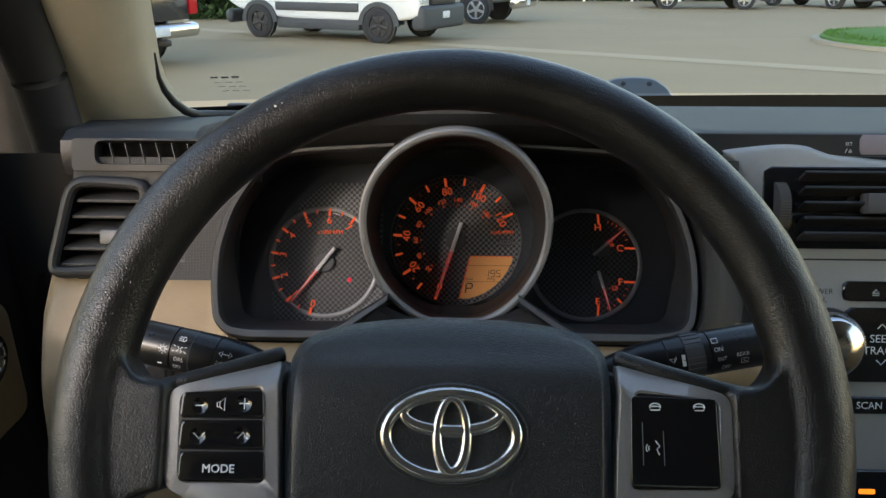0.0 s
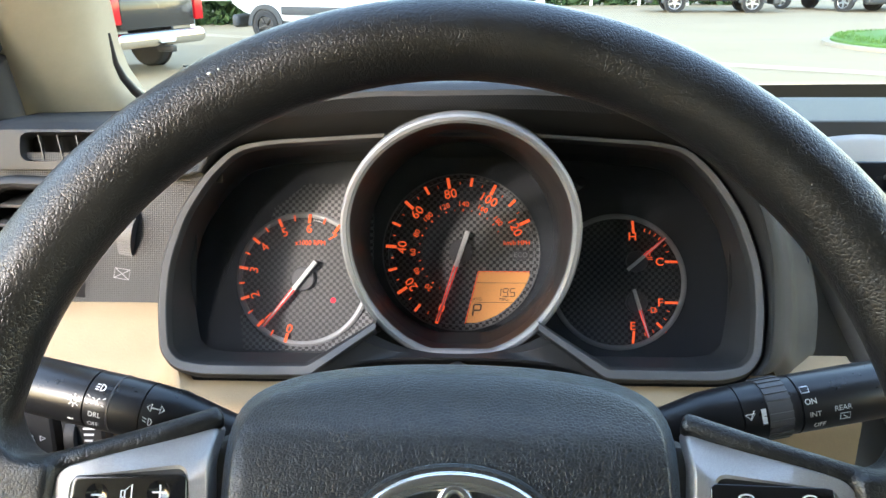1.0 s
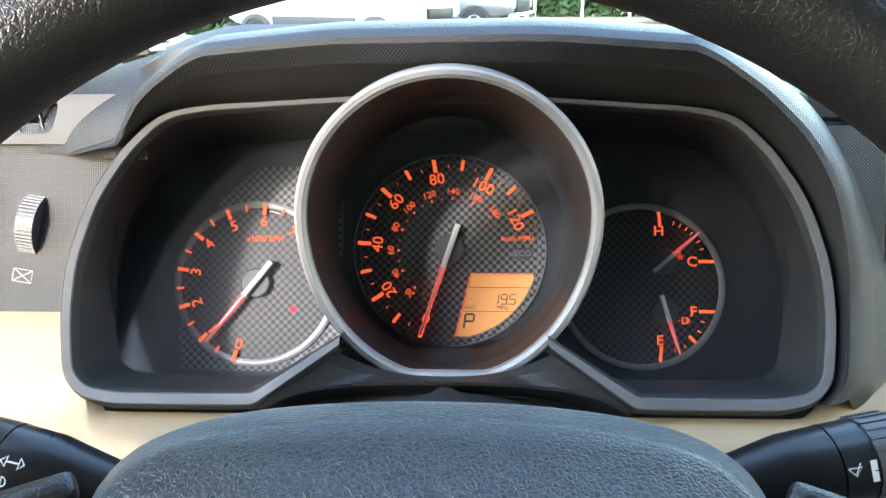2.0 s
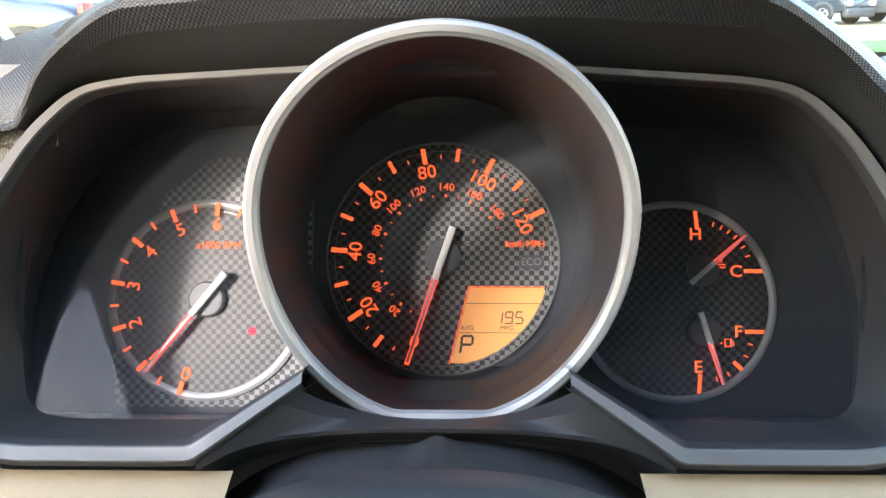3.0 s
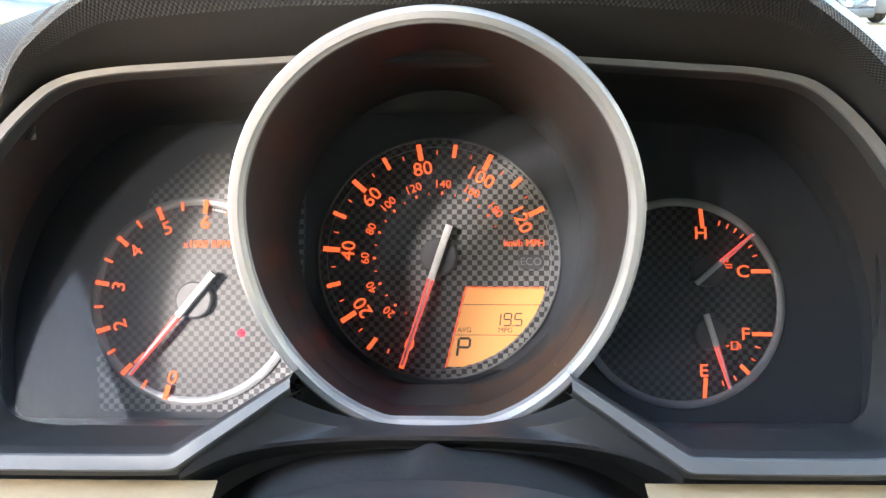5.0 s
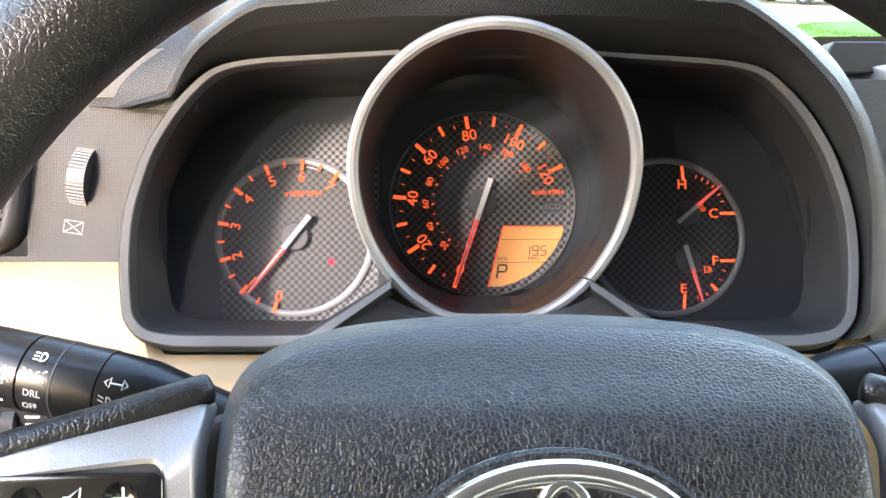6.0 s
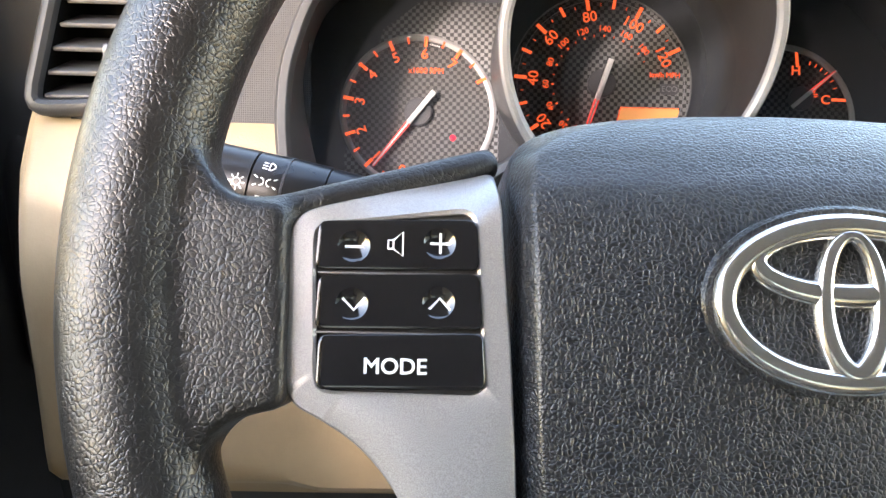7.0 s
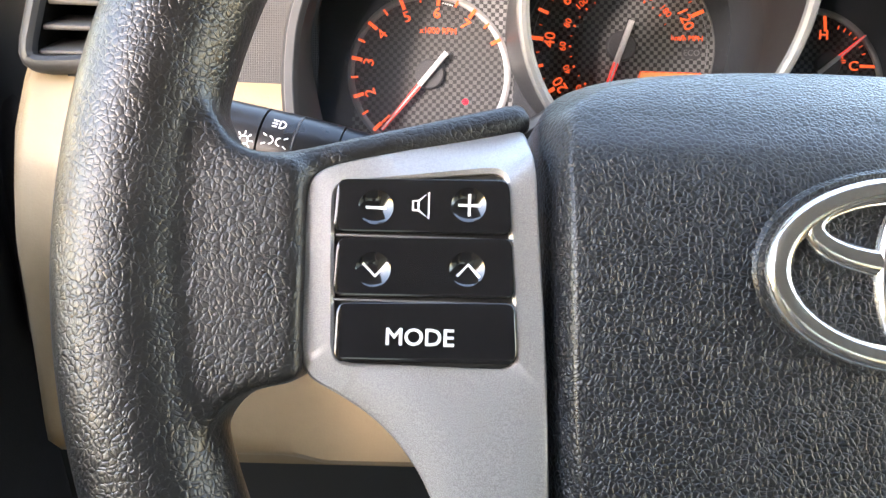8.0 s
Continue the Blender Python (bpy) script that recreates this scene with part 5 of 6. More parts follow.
quad_wall("wall_rear", [(-0.50, -1.6, 0.42), (1.22, -1.6, 0.42), (1.22, -1.6, 1.12), (-0.50, -1.6, 1.12)], 0.05, HEAD, "beige lower rear cabin wall")
# Unseen panes, tinted to limit the light that reaches the wheel from behind.
quad_wall("window_2", [(-0.50, -1.6, 1.12), (1.22, -1.6, 1.12), (1.22, -1.6, 1.76), (-0.50, -1.6, 1.76)], 0.02, PRIVACY_GLASS, "unseen dark tinted rear window", "window")
quad_wall("window_3", [(-0.50, -1.6, 1.14), (-0.50, -0.30, 1.14), (-0.47, -0.30, 1.74), (-0.47, -1.6, 1.74)], 0.02, PRIVACY_GLASS, "unseen dark tinted rear side window", "window")
quad_wall("window_4", [(1.22, -1.6, 1.16), (1.22, -0.35, 1.16), (1.18, -0.35, 1.74), (1.18, -1.6, 1.74)], 0.02, PRIVACY_GLASS, "unseen dark tinted rear side window", "window")
quad_wall("wall_right", [(1.22, -1.6, 0.42), (1.22, 0.75, 0.42), (1.22, 0.75, 1.16), (1.22, -1.6, 1.16)], 0.05, BEIGE, "beige passenger door lining")
quad_wall("wall_left", [(-0.50, -1.6, 0.42), (-0.50, 0.04, 0.42), (-0.50, 0.04, 1.14), (-0.50, -1.6, 1.14)], 0.05, BEIGE, "beige driver side lining")

# Unseen raked panel, added to keep the sun off the steering wheel.
quad_wall("wall_side_block", [(-0.46, -0.36, 1.10), (-0.46, 0.06, 1.10), (-0.43, -0.26, 1.76), (-0.43, -0.46, 1.76)], 0.06, PILLAR, "added unseen beige panel that blocks sun from the wheel")

# unseen seats behind the camera, coloured dark to dim what the wheel reflects
SEAT_CLOTH = grained("seat_cloth", (0.06, 0.057, 0.053), 0.9, 500.0, 0.0005)


def seat(x):
    s = thing("front_seat", pose(x, -0.38, 0.45), "dark cloth front seat on the cabin floor", "seat", "front seats")
    cloth = SEAT_CLOTH
    part("cushion", box(-0.26, -0.10, 0.12, 0.26, 0.42, 0.30, 0.06, segments=4), cloth, s)
    b = part("backrest", box(-0.25, -0.09, 0.0, 0.25, 0.07, 0.62, 0.06, segments=4), cloth, s)
    b.matrix_basis = pose(0, -0.12, 0.24, -18, 0, 0) @ pose(0, 0, 0)
    h = part("headrest", box(-0.14, -0.06, 0.0, 0.14, 0.05, 0.18, 0.05, segments=4), cloth, s)
    h.matrix_basis = pose(0, -0.34, 0.86, -12, 0, 0)
    part("base", box(-0.22, -0.10, -0.03, 0.22, 0.36, 0.13, 0.02), BLACK, s)


seat(0.0)
seat(0.72)

# windscreen pillar, its cover and the door seal
pil = thing("windscreen_pillar", pose(0, 0, 0), "beige windscreen pillar cover beside the dashboard", "pillar", kind="structure")


def pillar_loop(k):
    """Cross-section of the pillar cover from the door side round to the glass; k from 0 at the dashboard to 1 at the roof."""
    foot = 1 - smoothstep(0.0, 0.16, k)
    up = Vector((0.13 * k, -0.36 * k, 0.52 * k))
    base = [(-0.452, 0.880), (-0.440, 0.830), (-0.434, 0.795), (-0.420, 0.776), (-0.398, 0.768), (-0.376 + 0.006 * foot, 0.772), (-0.352 + 0.016 * foot, 0.788), (-0.337 + 0.024 * foot, 0.812),
            (-0.335 + 0.028 * foot, 0.850)]
    return [(x + up.x, y + up.y, 1.240 + up.z) for x, y in base]


part("cover", loft(bmesh.new(), [chaikin(pillar_loop(k / 24), 2, False) for k in range(25)], False, False, closed=False), PILLAR, pil, "light beige moulded cover")
part("door_seal", tube(chaikin([(-0.405, 0.66, 0.95), (-0.405, 0.675, 1.09), (-0.402, 0.69, 1.16), (-0.395, 0.70, 1.20), (-0.388, 0.705, 1.235), (-0.392, 0.705, 1.28), (-0.392, 0.69, 1.34), (-0.385, 0.66, 1.40), (-0.355, 0.58, 1.52), (-0.30, 0.42, 1.74)], 3, False), 0.025, 20), DOOR_DARK, pil,
     "black rubber door seal")
part("glass_edge", tube([(-0.297, 0.738, 1.340), (-0.2994, 0.745, 1.3252), (-0.302, 0.752, 1.3142), (-0.3019, 0.762, 1.3002), (-0.2991, 0.775, 1.2864), (-0.2934, 0.790, 1.2741), (-0.2876, 0.810, 1.2658), (-0.249, 0.850, 1.2584), (-0.1965, 0.880, 1.2534), (-0.10, 0.910, 1.2520)], [0.001, 0.0016, 0.0024, 0.0034, 0.0042, 0.0048, 0.0050, 0.0050, 0.0050, 0.0050], 10), BLACK, pil, "black ceramic edge")

# windscreen with its black lower border
def screen(s, t, off=0.0):
    x = -0.42 + 1.66 * s
    bow = 0.10 * (1 - (2 * s - 1) ** 2)
    return (x, 0.90 + bow - 0.52 * t + off, 1.262 + 0.50 * t)


ws = part("window_1", grid(30, 12, screen), GLASS, None, smooth=True)
tagged(ws, "clear laminated windscreen with a few white specks", "windscreen", kind="structure")
ws.visible_shadow = False
bb = part("windscreen_border", grid(40, 1, lambda s, t: (-0.42 + 1.66 * s, 0.893 + 0.10 * (1 - (2 * s - 1) ** 2) - 0.02 * t, 1.232 + 0.026 * t + 0.013 * s)), BLACK, ws, "black ceramic lower border")
bm = bmesh.new()
for row in range(4):
    for k in range(3):
        x0 = -0.296 + 0.012 * k + 0.002 * row
        z0 = 1.294 - 0.006 * row
        f = lambda x, z: (x, 0.90 + 0.10 * (1 - (2 * (x + 0.42) / 1.66 - 1) ** 2) - 0.52 * (z - 1.262) / 0.50 - 0.003, z)  # noqa: E731
        bm.faces.new([bm.verts.new(f(*q)) for q in ((x0, z0), (x0 + 0.008, z0), (x0 + 0.008, z0 + (0.0022 if row == 0 else 0.0006)), (x0, z0 + (0.0022 if row == 0 else 0.0006)))])
part("etched_mark", bm, GREY_PRINT, ws, "small grey etched mark of unreadable bars", smooth=False)

# driver's door, dark, with a beige armrest and chrome handle ring
door = thing("door_1", pose(-0.46, 0.30, 0.60), "dark driver door lining with beige armrest and chrome handle", "car door", kind="structure")
part("lining", box(-0.03, -0.25, -0.10, 0.03, 0.37, 0.60, 0.02), DOOR_DARK, door, "dark grey door lining")
part("sail_trim", box(-0.02, 0.20, 0.60, 0.02, 0.37, 0.85, 0.012), DOOR_DARK, door, "dark mirror trim")
# Bar added out of view so that no sun falls on the left vent.
part("vent_sunblock", box(-0.012, -0.005, 0.59, 0.012, 0.075, 0.84, 0.01), DOOR_DARK, door, "added unseen dark bar that blocks sun from the side vents")
part("armrest", box(0.02, -0.15, 0.535, 0.100, 0.105, 0.615, 0.025, segments=4), BEIGE, door, "beige armrest")
hd = part("handle", tube([(0.104, 0.075, 0.590), (0.104, 0.030, 0.602), (0.104, -0.02, 0.590)], 0.006, 12), CHROME, door, "chrome handle")
part("door_pull", box(-0.01, 0.190, 0.40, 0.044, 0.326, 0.535, 0.024, segments=5), BEIGE, door, "beige door pull")
bezel = [(0.0455, 0.258 + 0.030 * math.cos(2 * math.pi * k / 32), 0.492 + 0.024 * math.sin(2 * math.pi * k / 32)) for k in range(33)]
part("latch_ring", tube(bezel, 0.0045, 10, caps=False), CHROME, door, "chrome latch surround")
part("latch_cup", tube([(0.030, 0.258, 0.492), (0.0455, 0.258, 0.492)], 0.024, 28), BLACK, door, "black latch recess")
quad_wall("wall_side_block", [(-0.66, 0.73, 0.42), (-0.415, 0.73, 0.42), (-0.405, 0.73, 1.50), (-0.66, 0.73, 1.50)], 0.03, DOOR_DARK, "dark footwell side wall")

# cowl, wiper and bonnet outside
cowl = thing("car_bonnet", pose(0, 0, 0), "grey car bonnet and black cowl beyond the windscreen", "bonnet", kind="structure")
part("cowl", grid(30, 4, lambda s, t: (-0.42 + 1.66 * s, 0.92 + 0.10 * (1 - (2 * s - 1) ** 2) + 0.14 * t, 1.235 - 0.03 * t)), BLACK, cowl, "black cowl")
part("bonnet", grid(20, 10, lambda s, t: (-0.45 + 1.72 * s, 1.12 + 0.95 * t, 1.135 - 0.10 * t * t)), flecked("grey_body", (0.25, 0.26, 0.27), 0.3), cowl, "grey metallic bonnet")
wip = thing("windscreen_wiper", pose(0.215, 1.035, 1.252), "black windscreen wiper lying on the cowl", "wiper")
part("pivot_cover", pillow(even(round_corners([(-0.022, -0.006), (0.098, -0.006), (0.098, -0.001), (0.080, 0.001), (0.074, 0.012), (0.055, 0.025), (0.030, 0.027), (0.0, 0.025), (-0.022, 0.012)], 0.008), 80), [(0, -0.02), (0, 0.0), (0.003, 0.004)]), material("wiper_grey", (0.12, 0.135, 0.14), 0.45), wip, "grey arm head").matrix_basis = pose(0, 0, 0, 70, 0, 0)
for x in (0.012, 0.048):
    part("bolt", pillow(oval(x, 0.016, 0.0035, 0.0030, 16), [(0, 0.003), (0, 0.0055), (0.001, 0.006)]), BLACK, wip, "dark bolt").matrix_basis = pose(0, 0, 0, 70, 0, 0)
part("arm", tube([(-0.02, 0.0, 0.018), (-0.07, 0.01, 0.016), (-0.16, 0.02, -0.002), (-0.36, 0.03, -0.015)], [0.007, 0.006, 0.005, 0.004], 10), BLACK, wip, "black arm")
part("blade", box(-0.55, 0.025, -0.03, -0.05, 0.040, -0.018, 0.003), RUBBER, wip, "rubber blade")
part("seal_strip", box(0.05, 0.0, -0.02, 0.085, 0.01, -0.006, 0.002), BLACK, wip)


# ---- outside ----
def concrete():
    m = material("concrete", (0.5, 0.45, 0.36), 0.85)
    v = place(m)
    a = node(m, "ShaderNodeTexNoise", Scale=0.35, Detail=8.0, Roughness=0.65)
    wire(m, v, a.inputs["Vector"])
    b = node(m, "ShaderNodeTexNoise", Scale=40.0, Detail=4.0)
    wire(m, v, b.inputs["Vector"])
    mix = node(m, "ShaderNodeMixRGB", Fac=0.35)
    wire(m, ramp(m, a.outputs["Fac"], [(0.3, (0.275, 0.205, 0.114)), (0.7, (0.34, 0.256, 0.145))]), mix.inputs["Color1"])
    wire(m, ramp(m, b.outputs["Fac"], [(0.3, (0.23, 0.17, 0.094)), (0.7, (0.35, 0.267, 0.152))]), mix.inputs["Color2"])
    wire(m, mix.outputs["Color"], shader(m).inputs["Base Color"])
    relief(m, b.outputs["Fac"], 0.4, 0.004)
    return m


CONCRETE = concrete()
PALE = grained("pale_concrete", (0.40, 0.312, 0.19), 0.8, 60.0, 0.002)
JOINT = grained("joint", (0.22, 0.19, 0.15), 0.9, 30.0, 0.002)
GRASS = grained("grass", (0.07, 0.17, 0.03), 0.9, 30.0, 0.02)
LEAF = grained("hedge_leaf", (0.035, 0.075, 0.02), 0.7, 20.0, 0.01)
POST = grained("white_paint", (0.78, 0.78, 0.76), 0.5, 40.0, 0.001)
TYRE = grained("tyre", (0.022, 0.022, 0.023), 0.75, 60.0, 0.002)
ALLOY = material("alloy", (0.45, 0.46, 0.47), 0.3, 1.0)
DARK_ALLOY = material("dark_alloy", (0.06, 0.06, 0.065), 0.35, 0.8)
BUMPER = grained("bumper_grey", (0.055, 0.06, 0.066), 0.6, 40.0, 0.002)

bm = bmesh.new()
bmesh.ops.create_grid(bm, x_segments=8, y_segments=8, size=600.0)
gr = part("ground", bm, CONCRETE, None)
gr.location = (0, 400, GROUND)
tagged(gr, "sunlit beige concrete lot with faint stains", "ground", kind="structure")
for k, (x0, y0, x1, y1, w, mat, nm, lb) in enumerate((
        (-14.0, 24.0, 16.0, 6.2, 0.60, PALE, "road", "pale concrete gutter strip across the lot"),
        (-16.0, 21.0, 14.0, 24.5, 0.05, JOINT, "trim", "dark joint in the concrete"), (-12.0, 16.0, 12.0, 18.5, 0.05, JOINT, "trim", "dark joint in the concrete"))):
    d = Vector((x1 - x0, y1 - y0, 0)).normalized()
    n = Vector((-d.y, d.x, 0)) * w / 2
    bm = bmesh.new()
    bm.faces.new([bm.verts.new((p[0], p[1], GROUND + 0.006)) for p in (Vector((x0, y0, 0)) - n, Vector((x1, y1, 0)) - n, Vector((x1, y1, 0)) + n, Vector((x0, y0, 0)) + n)])
    tagged(part(nm, bm, mat, None, smooth=False), lb, "ground", kind="structure")

# grass island with its kerb
isl = thing("grass_island", pose(10.9, 16.3, GROUND), "green lawn island with concrete kerb in the lot", "lawn", kind="structure")
shape = [(4.2 * math.cos(2 * math.pi * k / 64) * (1 + 0.25 * math.cos(2 * math.pi * k / 64)), 2.3 * math.sin(2 * math.pi * k / 64)) for k in range(64)]
part("kerb", band([tuple(np.array(p) * 1.05) for p in shape], shape, 0.0, 0.07, 0.01), grained("kerb_stone", (0.30, 0.27, 0.215), 0.85, 40.0, 0.003), isl, "pale concrete kerb")
part("lawn", pillow(shape, [(0, 0.0), (0, 0.12), (0.3, 0.18), (0.9, 0.26)]), GRASS, isl, "bright green lawn")
rng = np.random.default_rng(5)
verts, faces = [], []
for _ in range(6000):
    a, r = rng.uniform(0, 2 * math.pi), math.sqrt(rng.uniform(0, 1)) * 0.98
    x, y = 4.2 * math.cos(a) * (1 + 0.25 * math.cos(a)) * r, 2.3 * math.sin(a) * r
    q, h = rng.uniform(0, 2 * math.pi), rng.uniform(0.05, 0.10)
    z = 0.14 + 0.12 * (1 - r)
    i = len(verts)
    verts += [(x - 0.02 * math.cos(q), y - 0.02 * math.sin(q), z), (x + 0.02 * math.cos(q), y + 0.02 * math.sin(q), z), (x + rng.uniform(-0.03, 0.03), y + rng.uniform(-0.03, 0.03), z + h)]
    faces.append((i, i + 1, i + 2))
me = bpy.data.meshes.new("grass")
me.from_pydata(verts, [], faces)
me.materials.append(GRASS)
ob = new("grass", me)
ob.parent = isl
tagged(ob, "short green grass blades", kind="stuff")


def leafy(name, label, box_size, count, m, leaf, mat, seed, category, lumpy=0.25):
    """A hedge or tree crown out of many small leaves round an uneven body."""
    r = np.random.default_rng(seed)
    lx, ly, lz = box_size
    p = r.uniform(-0.5, 0.5, (count, 3)) * (lx, ly, lz)
    p[:, 2] = np.where(r.uniform(size=count) < 0.5, p[:, 2], lz * 0.5 * (1 - np.abs(r.normal(0, 0.12, count))))
    p[:, 2] *= 1 + lumpy * np.sin(p[:, 0] * 2.1) * np.cos(p[:, 0] * 0.7 + 1)
    d = r.normal(size=(count, 2, 3)) * leaf
    v = np.stack([p - d[:, 0], p + d[:, 1], p + d[:, 0], p - d[:, 1]], 1).reshape(-1, 3)
    me = bpy.data.meshes.new(name)
    me.from_pydata([tuple(q) for q in v], [], [(4 * i, 4 * i + 1, 4 * i + 2, 4 * i + 3) for i in range(count)])
    me.materials.append(mat)
    ob = new(name, me)
    ob.matrix_world = m
    return tagged(ob, label, category, kind="stuff")


LIME = grained("lime_leaf", (0.20, 0.33, 0.03), 0.8, 20.0, 0.01)
leafy("hedge", "dark green clipped hedge behind a white fence", (12.0, 1.0, 1.3), 9000, pose(7.0, 37.0, GROUND + 0.65), 0.09, LEAF, 3, "hedge")
leafy("hedge", "dark green hedge beneath a white rail fence", (7.0, 1.0, 0.9), 6000, pose(-9.4, 24.0, GROUND + 0.45), 0.08, LEAF, 4, "hedge")
leafy("hedge", "bright green shrub bank in the sun", (8.0, 2.0, 1.8), 8000, pose(-9.8, 27.5, GROUND + 1.3), 0.10, LIME, 6, "hedge")
TREES = leafy("backdrop", "dark green distant tree line", (150.0, 6.0, 9.0), 26000, pose(5.0, 90.0, GROUND + 4.0), 0.55, LEAF, 9, "trees")
TREES["kind"] = "stuff"


def fence(x0, x1, y, step, h, label):
    f = thing("fence", pose(0, y, GROUND), label, "fence")
    n = int((x1 - x0) / step)
    for k in range(n + 1):
        x = x0 + k * step
        part("post", box(x - 0.06, -0.06, 0, x + 0.06, 0.06, h, 0.01), POST, f)
    for z in (h - 0.15,):
        part("rail", box(x0, -0.03, z - 0.07, x1, 0.03, z + 0.07, 0.01), POST, f)


fence(-12.5, -6.3, 23.2, 2.05, 0.95, "white painted rail fence in front of a hedge")
fence(1.2, 13.0, 36.2, 2.2, 1.5, "white fence posts in front of a hedge")


def extrude_side(profile, half, mat, parent, name, label, taper=0.0, bevel=0.03):
    """A body from its side profile, (along, up); narrower above."""
    pr = even(chaikin(profile, 2), 90)
    pr = pr if area(pr) > 0 else pr[::-1]
    top = max(z for _, z in pr)
    mid = 0.9
    wide = lambda z: half - taper * smoothstep(mid, top, z)  # noqa: E731
    loops = [[(x, s * (wide(z) - q), z) for x, z in inset(pr, d)] for s, q, d in ((1, 0.0, 0.06), (1, 0.0, 0.06), (1, 0.02, 0.02), (1, 0.06, 0.0), (-1, 0.06, 0.0), (-1, 0.02, 0.02), (-1, 0.0, 0.06))]
    bm = loft(bmesh.new(), loops[1:])
    bmesh.ops.recalc_face_normals(bm, faces=bm.faces)
    return part(name, bm, mat, parent, label)


def car_wheel(parent, x, y, r, rim_mat, out):
    """A tyre with round shoulders, a dished rim, five spokes and a hub."""
    def turned(rows, sides=40):
        bm = bmesh.new()
        loft(bm, [[(x + q * r * math.cos(2 * math.pi * k / sides), y + out * d, r + q * r * math.sin(2 * math.pi * k / sides)) for k in range(sides)] for d, q in rows])
        bmesh.ops.recalc_face_normals(bm, faces=bm.faces)
        return bm

    w = part("wheel", turned([(-0.11, 0.70), (-0.11, 0.92), (-0.085, 0.99), (0.07, 1.0), (0.100, 0.965), (0.112, 0.90), (0.114, 0.78), (0.108, 0.66), (0.04, 0.64)]), TYRE, parent, "black tyre")
    part("rim", turned([(0.045, 0.60), (0.110, 0.67), (0.116, 0.645), (0.108, 0.615), (0.062, 0.58), (0.055, 0.2)]), rim_mat, w, "alloy rim")
    part("hub", turned([(0.05, 0.17), (0.098, 0.16), (0.104, 0.12)], 20), rim_mat, w)
    for k in range(5):
        bm = box(0.10 * r, -0.09 * r, 0.0, 0.62 * r, 0.09 * r, 0.022, 0.006)
        sp = part("spoke", bm, rim_mat, w)
        sp.matrix_basis = Matrix.Translation((x, y + out * 0.082, r)) @ Matrix.Rotation(2 * math.pi * k / 5 + 0.3, 4, "Y") @ pose(0, 0, 0, -90 * out, 0, 0)


def vehicle(name, m, profile, paint, label, category, wheels, r, half, rim_mat, windows, front, rear, arch_mat, group="", taper=0.18, cladding=None):
    """A parked vehicle; x runs to its front, y to its left."""
    c = thing(name, m, label, category, group)
    extrude_side(profile, half, paint, c, "body", "", taper)
    for wx in wheels:
        for s in (-1, 1):
            car_wheel(c, wx, s * (half - 0.075), r, rim_mat, s)
            ar = []
            for k in range(25):
                a = math.pi * k / 24
                ar.append((wx + (r + 0.14) * math.cos(a), r + (r + 0.12) * math.sin(a)))
            ar += [(wx + (r + 0.03) * math.cos(math.pi * k / 24), r + (r + 0.03) * math.sin(math.pi * k / 24)) for k in range(24, -1, -1)]
            bm = slab(ar, 0, 0.05)
            p = part("wheel_arch", bm, arch_mat, c, "dark wheel arch")
            p.matrix_basis = Matrix.Translation((0, s * half + (0.02 if s < 0 else 0.03), 0)) @ pose(0, 0, 0, 90, 0, 0)
            # Flat black disc on the body stands in for the shaded wheel well.
            q = part("arch_shade", slab(oval(wx, r + 0.02, r + 0.05, r + 0.05, 36), 0, 0.006), BLACK, c)
            q.matrix_basis = Matrix.Translation((0, s * half + (0.0 if s < 0 else 0.006), 0)) @ pose(0, 0, 0, 90, 0, 0)
    for wn_ in windows:
        for s in (-1, 1):
            p = part("side_window", slab(round_corners(wn_, 0.06), 0, 0.02), DARK_GLASS, c, "dark glass")
            inward = taper * 0.55
            p.matrix_basis = Matrix.Translation((0, s * (half - inward) + (0.0 if s < 0 else 0.02), 0)) @ pose(0, 0, 0, 90, 0, 0)
    if cladding:
        for s in (-1, 1):
            x0, z0, x1, z1 = cladding
            part("side_strip", box(x0, s * half - 0.02, z0, x1, s * half + 0.03, z1, 0.01), arch_mat, c, "dark rubbing strip")
    for nm, spec, mat, lb in front + rear:
        part(nm, box(*spec, 0.10, segments=4) if "bumper" in nm else box(*spec, 0.02), mat, c, lb)
    return c


WHITE_CAR = material("white_body", (0.75, 0.76, 0.77), 0.25, coat=0.6)
GREY_CAR = material("grey_body_paint", (0.16, 0.17, 0.18), 0.3, 0.5, coat=0.6)
BLACK_CAR = material("black_body", (0.02, 0.021, 0.024), 0.25, coat=0.6)
BLUE_CAR = material("dark_blue_body", (0.03, 0.04, 0.055), 0.25, coat=0.6)
LAMP_RED = material("tail_lamp", (0.55, 0.01, 0.015), 0.2)
LAMP_CLEAR = material("head_lamp", (0.6, 0.62, 0.65), 0.1)
PLATE = material("number_plate", (0.7, 0.72, 0.74), 0.4)

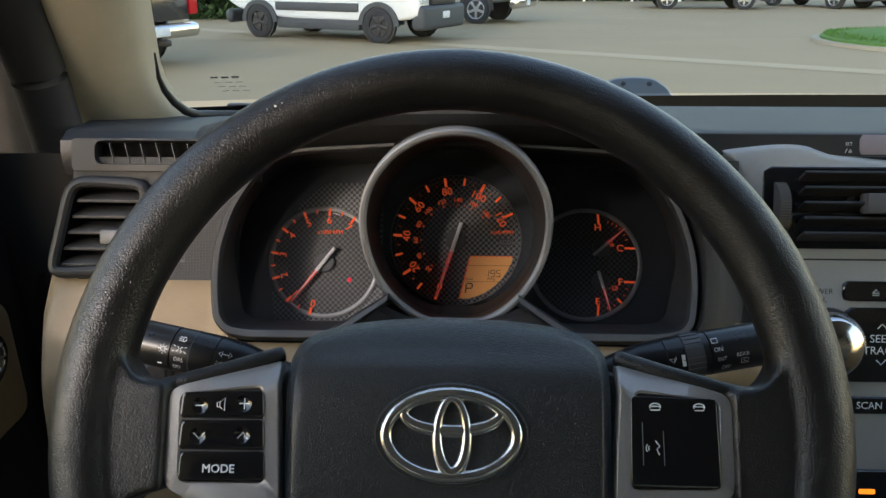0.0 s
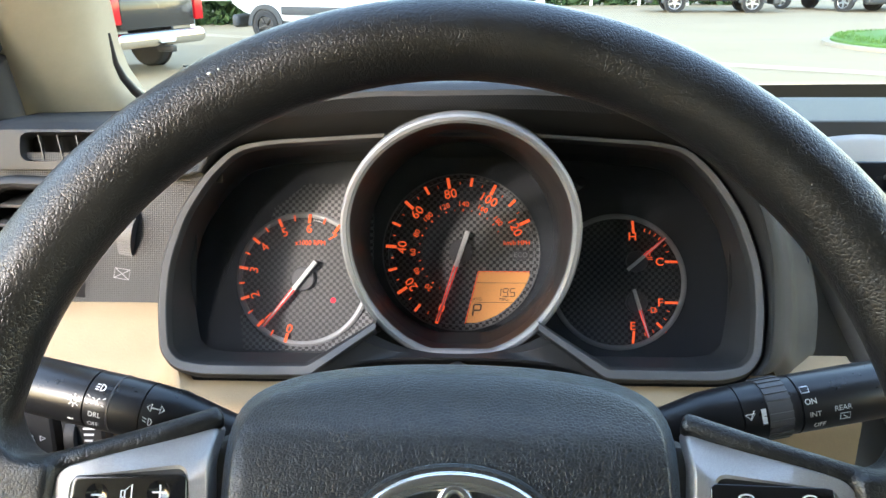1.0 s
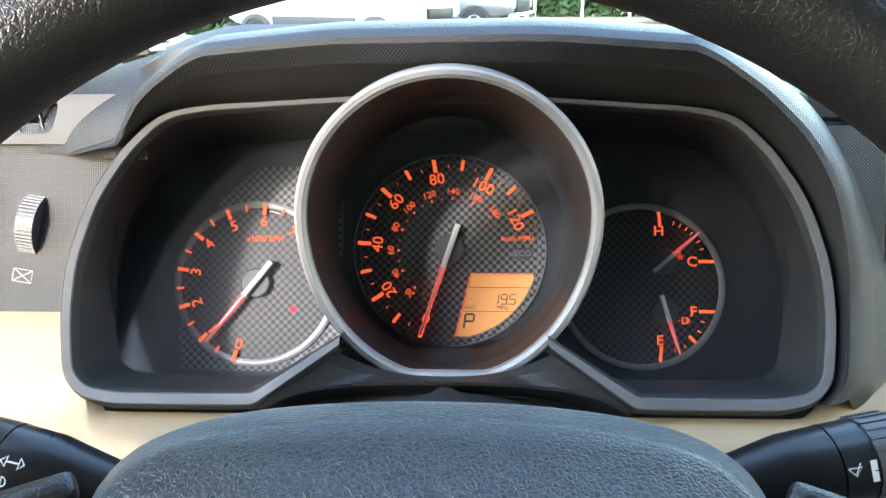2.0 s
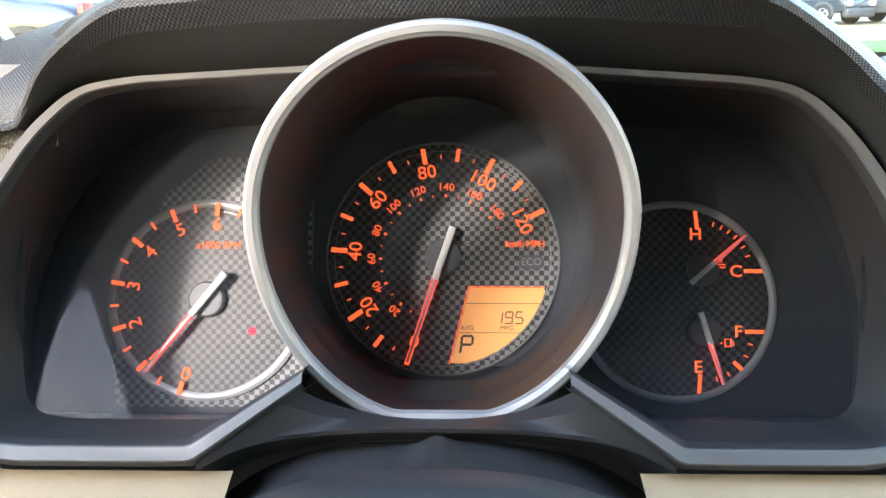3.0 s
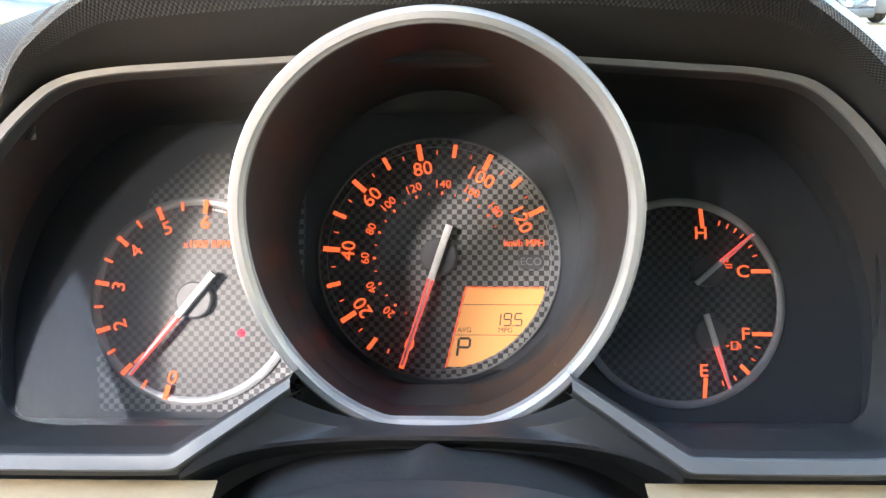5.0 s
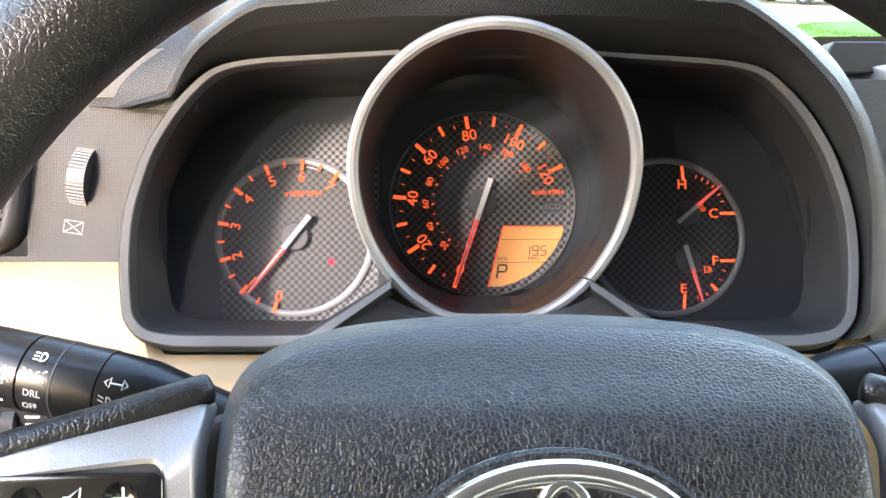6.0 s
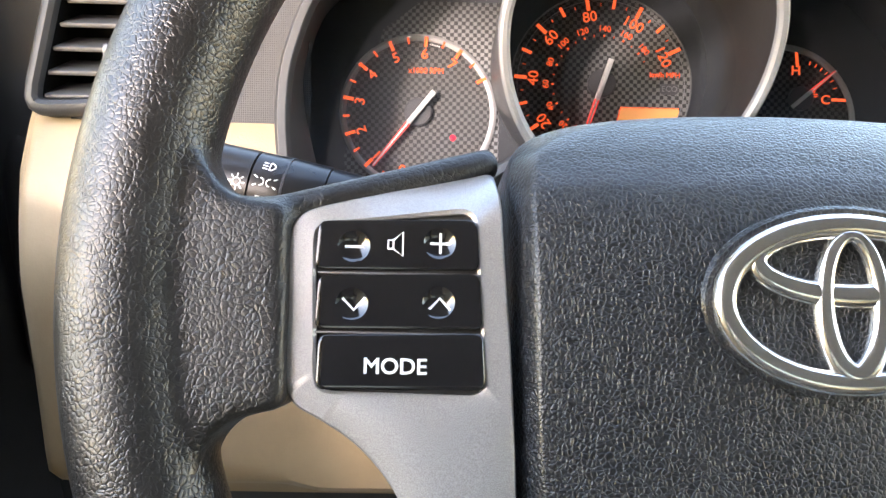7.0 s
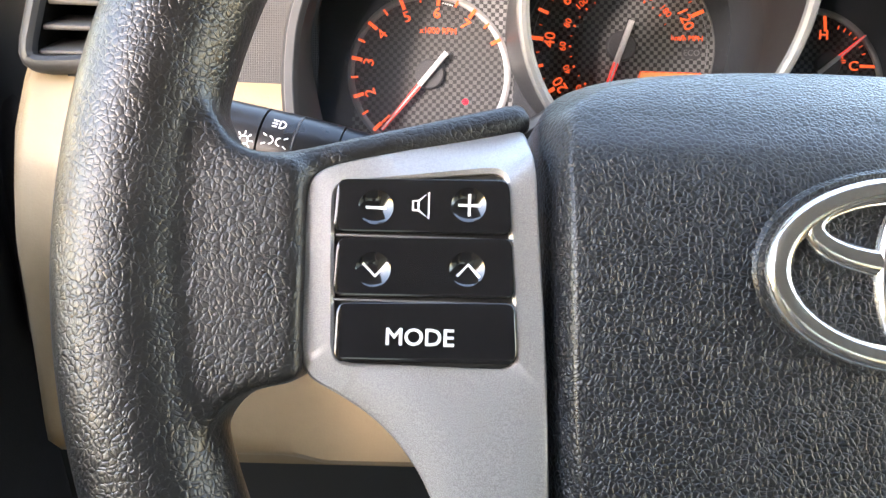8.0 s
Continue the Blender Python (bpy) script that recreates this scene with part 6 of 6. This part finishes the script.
van_profile = [(-2.6, 0.45), (2.45, 0.42), (2.55, 0.75), (2.42, 1.15), (1.55, 1.35), (0.95, 2.35), (0.6, 2.50), (-2.55, 2.50), (-2.62, 1.5)]
ang = math.degrees(math.atan2(-1.30, 2.75))
vehicle("cargo_van", pose(-2.75, 17.75, GROUND, 0, 0, ang), van_profile, WHITE_CAR, "white cargo van with dark grey bumper and rubbing strips", "van", (-1.62, 1.55), 0.36, 1.0, DARK_ALLOY,
        ([(0.75, 1.40), (1.45, 1.38), (0.98, 2.15), (0.75, 2.2)],),
        [("bumper", (2.30, -0.98, 0.28, 2.64, 0.98, 0.78), BUMPER, "dark grey bumper"), ("grille", (2.40, -0.55, 0.78, 2.60, 0.55, 0.98), BLACK, "black grille"), ("head_lamp", (2.30, 0.62, 0.82, 2.56, 0.95, 1.10), LAMP_CLEAR, ""), ("head_lamp", (2.30, -0.95, 0.82, 2.56, -0.62, 1.10), LAMP_CLEAR, ""),
         ("number_plate", (2.63, -0.16, 0.50, 2.66, 0.16, 0.64), PLATE, "pale plain plate")],
        [("sill", (-1.15, -1.0, 0.24, 1.05, 1.0, 0.46), BUMPER, "dark sill"), ("rear_bumper", (-2.72, -0.95, 0.30, -2.5, 0.95, 0.6), BUMPER, "dark bumper"), ("tail_lamp", (-2.66, 0.86, 1.0, -2.58, 0.97, 1.6), LAMP_RED, ""), ("tail_lamp", (-2.66, -0.97, 1.0, -2.58, -0.86, 1.6), LAMP_RED, "")],
        BUMPER, taper=0.12, cladding=(-1.15, 0.62, 1.05, 0.80))

truck_profile = [(-2.8, 0.55), (2.75, 0.50), (2.85, 0.95), (2.75, 1.18), (1.45, 1.28), (0.85, 1.92), (-0.75, 1.95), (-1.05, 1.25), (-2.85, 1.22)]
truck_front = [("bumper", (2.70, -0.98, 0.42, 2.98, 0.98, 0.72), CHROME, "chrome bumper"), ("grille", (2.72, -0.6, 0.74, 2.90, 0.6, 1.08), BLACK, "black grille"), ("head_lamp", (2.68, 0.62, 0.82, 2.86, 0.95, 1.08), LAMP_CLEAR, ""), ("head_lamp", (2.68, -0.95, 0.82, 2.86, -0.62, 1.08), LAMP_CLEAR, ""), ("number_plate", (2.97, -0.16, 0.48, 3.0, 0.16, 0.62), PLATE, "pale plain plate")]
truck_rear = [("rear_bumper", (-3.0, -0.95, 0.45, -2.78, 0.95, 0.68), CHROME, "chrome step bumper"), ("tail_lamp", (-2.92, 0.80, 0.80, -2.80, 0.99, 1.22), LAMP_RED, "red tail lamp"), ("tail_lamp", (-2.92, -0.99, 0.80, -2.80, -0.80, 1.22), LAMP_RED, "red tail lamp"),
              ("tailgate", (-2.90, -0.78, 0.72, -2.82, 0.78, 1.22), BLACK_CAR, "dark tailgate"), ("number_plate", (-3.03, -0.16, 0.50, -2.99, 0.16, 0.64), PLATE, "pale plain plate"), ("tow_hitch", (-3.12, -0.05, 0.36, -2.8, 0.05, 0.46), BLACK, "black hitch")]
truck_windows = ([(-0.70, 1.32), (0.95, 1.32), (0.70, 1.82), (-0.62, 1.82)],)
vehicle("pickup_truck", pose(-7.5, 12.9, GROUND, 0, 0, 159.5), truck_profile, BLACK_CAR, "dark pickup truck with red tail lamps and chrome rear bumper", "pickup truck", (-1.75, 1.75), 0.39, 1.0, ALLOY, truck_windows, truck_front, truck_rear, BLACK)
vehicle("pickup_truck", pose(-0.9, 23.5, GROUND, 0, 0, ang + 4), truck_profile, GREY_CAR, "dark grey pickup truck with chrome front bumper", "pickup truck", (-1.75, 1.75), 0.39, 1.0, ALLOY, truck_windows, truck_front, truck_rear, BLACK)
suv_profile = [(-2.3, 0.42), (2.25, 0.40), (2.35, 0.75), (2.2, 1.02), (1.2, 1.12), (0.55, 1.70), (-1.9, 1.74), (-2.32, 1.15)]
suv_front = [("bumper", (2.15, -0.88, 0.28, 2.42, 0.88, 0.62), BUMPER, ""), ("head_lamp", (2.15, 0.55, 0.70, 2.36, 0.86, 0.90), LAMP_CLEAR, ""), ("head_lamp", (2.15, -0.86, 0.70, 2.36, -0.55, 0.90), LAMP_CLEAR, "")]
suv_rear = [("rear_bumper", (-2.42, -0.88, 0.32, -2.2, 0.88, 0.62), BUMPER, ""), ("tail_lamp", (-2.36, 0.62, 0.85, -2.26, 0.86, 1.15), LAMP_RED, ""), ("tail_lamp", (-2.36, -0.86, 0.85, -2.26, -0.62, 1.15), LAMP_RED, "")]
suv_windows = ([(-1.75, 1.15), (-0.35, 1.15), (-0.35, 1.58), (-1.65, 1.60)], [(-0.25, 1.15), (1.0, 1.15), (0.5, 1.56), (-0.25, 1.58)])
for x, y, a, paint, lb in ((9.3, 30.6, -8, BLACK_CAR, "black sport utility vehicle parked far across the lot"), (14.3, 31.8, -60, BLUE_CAR, "dark blue sport utility vehicle parked far across the lot"),
                           (17.6, 31.0, -60, GREY_CAR, "grey sport utility vehicle parked far across the lot"), (20.8, 30.0, -60, BLACK_CAR, "black sport utility vehicle parked far across the lot")):
    vehicle("parked_car", pose(x, y, GROUND, 0, 0, a), suv_profile, paint, lb, "car", (-1.4, 1.4), 0.36, 0.92, ALLOY, suv_windows, suv_front, suv_rear, BUMPER, "row of parked cars")
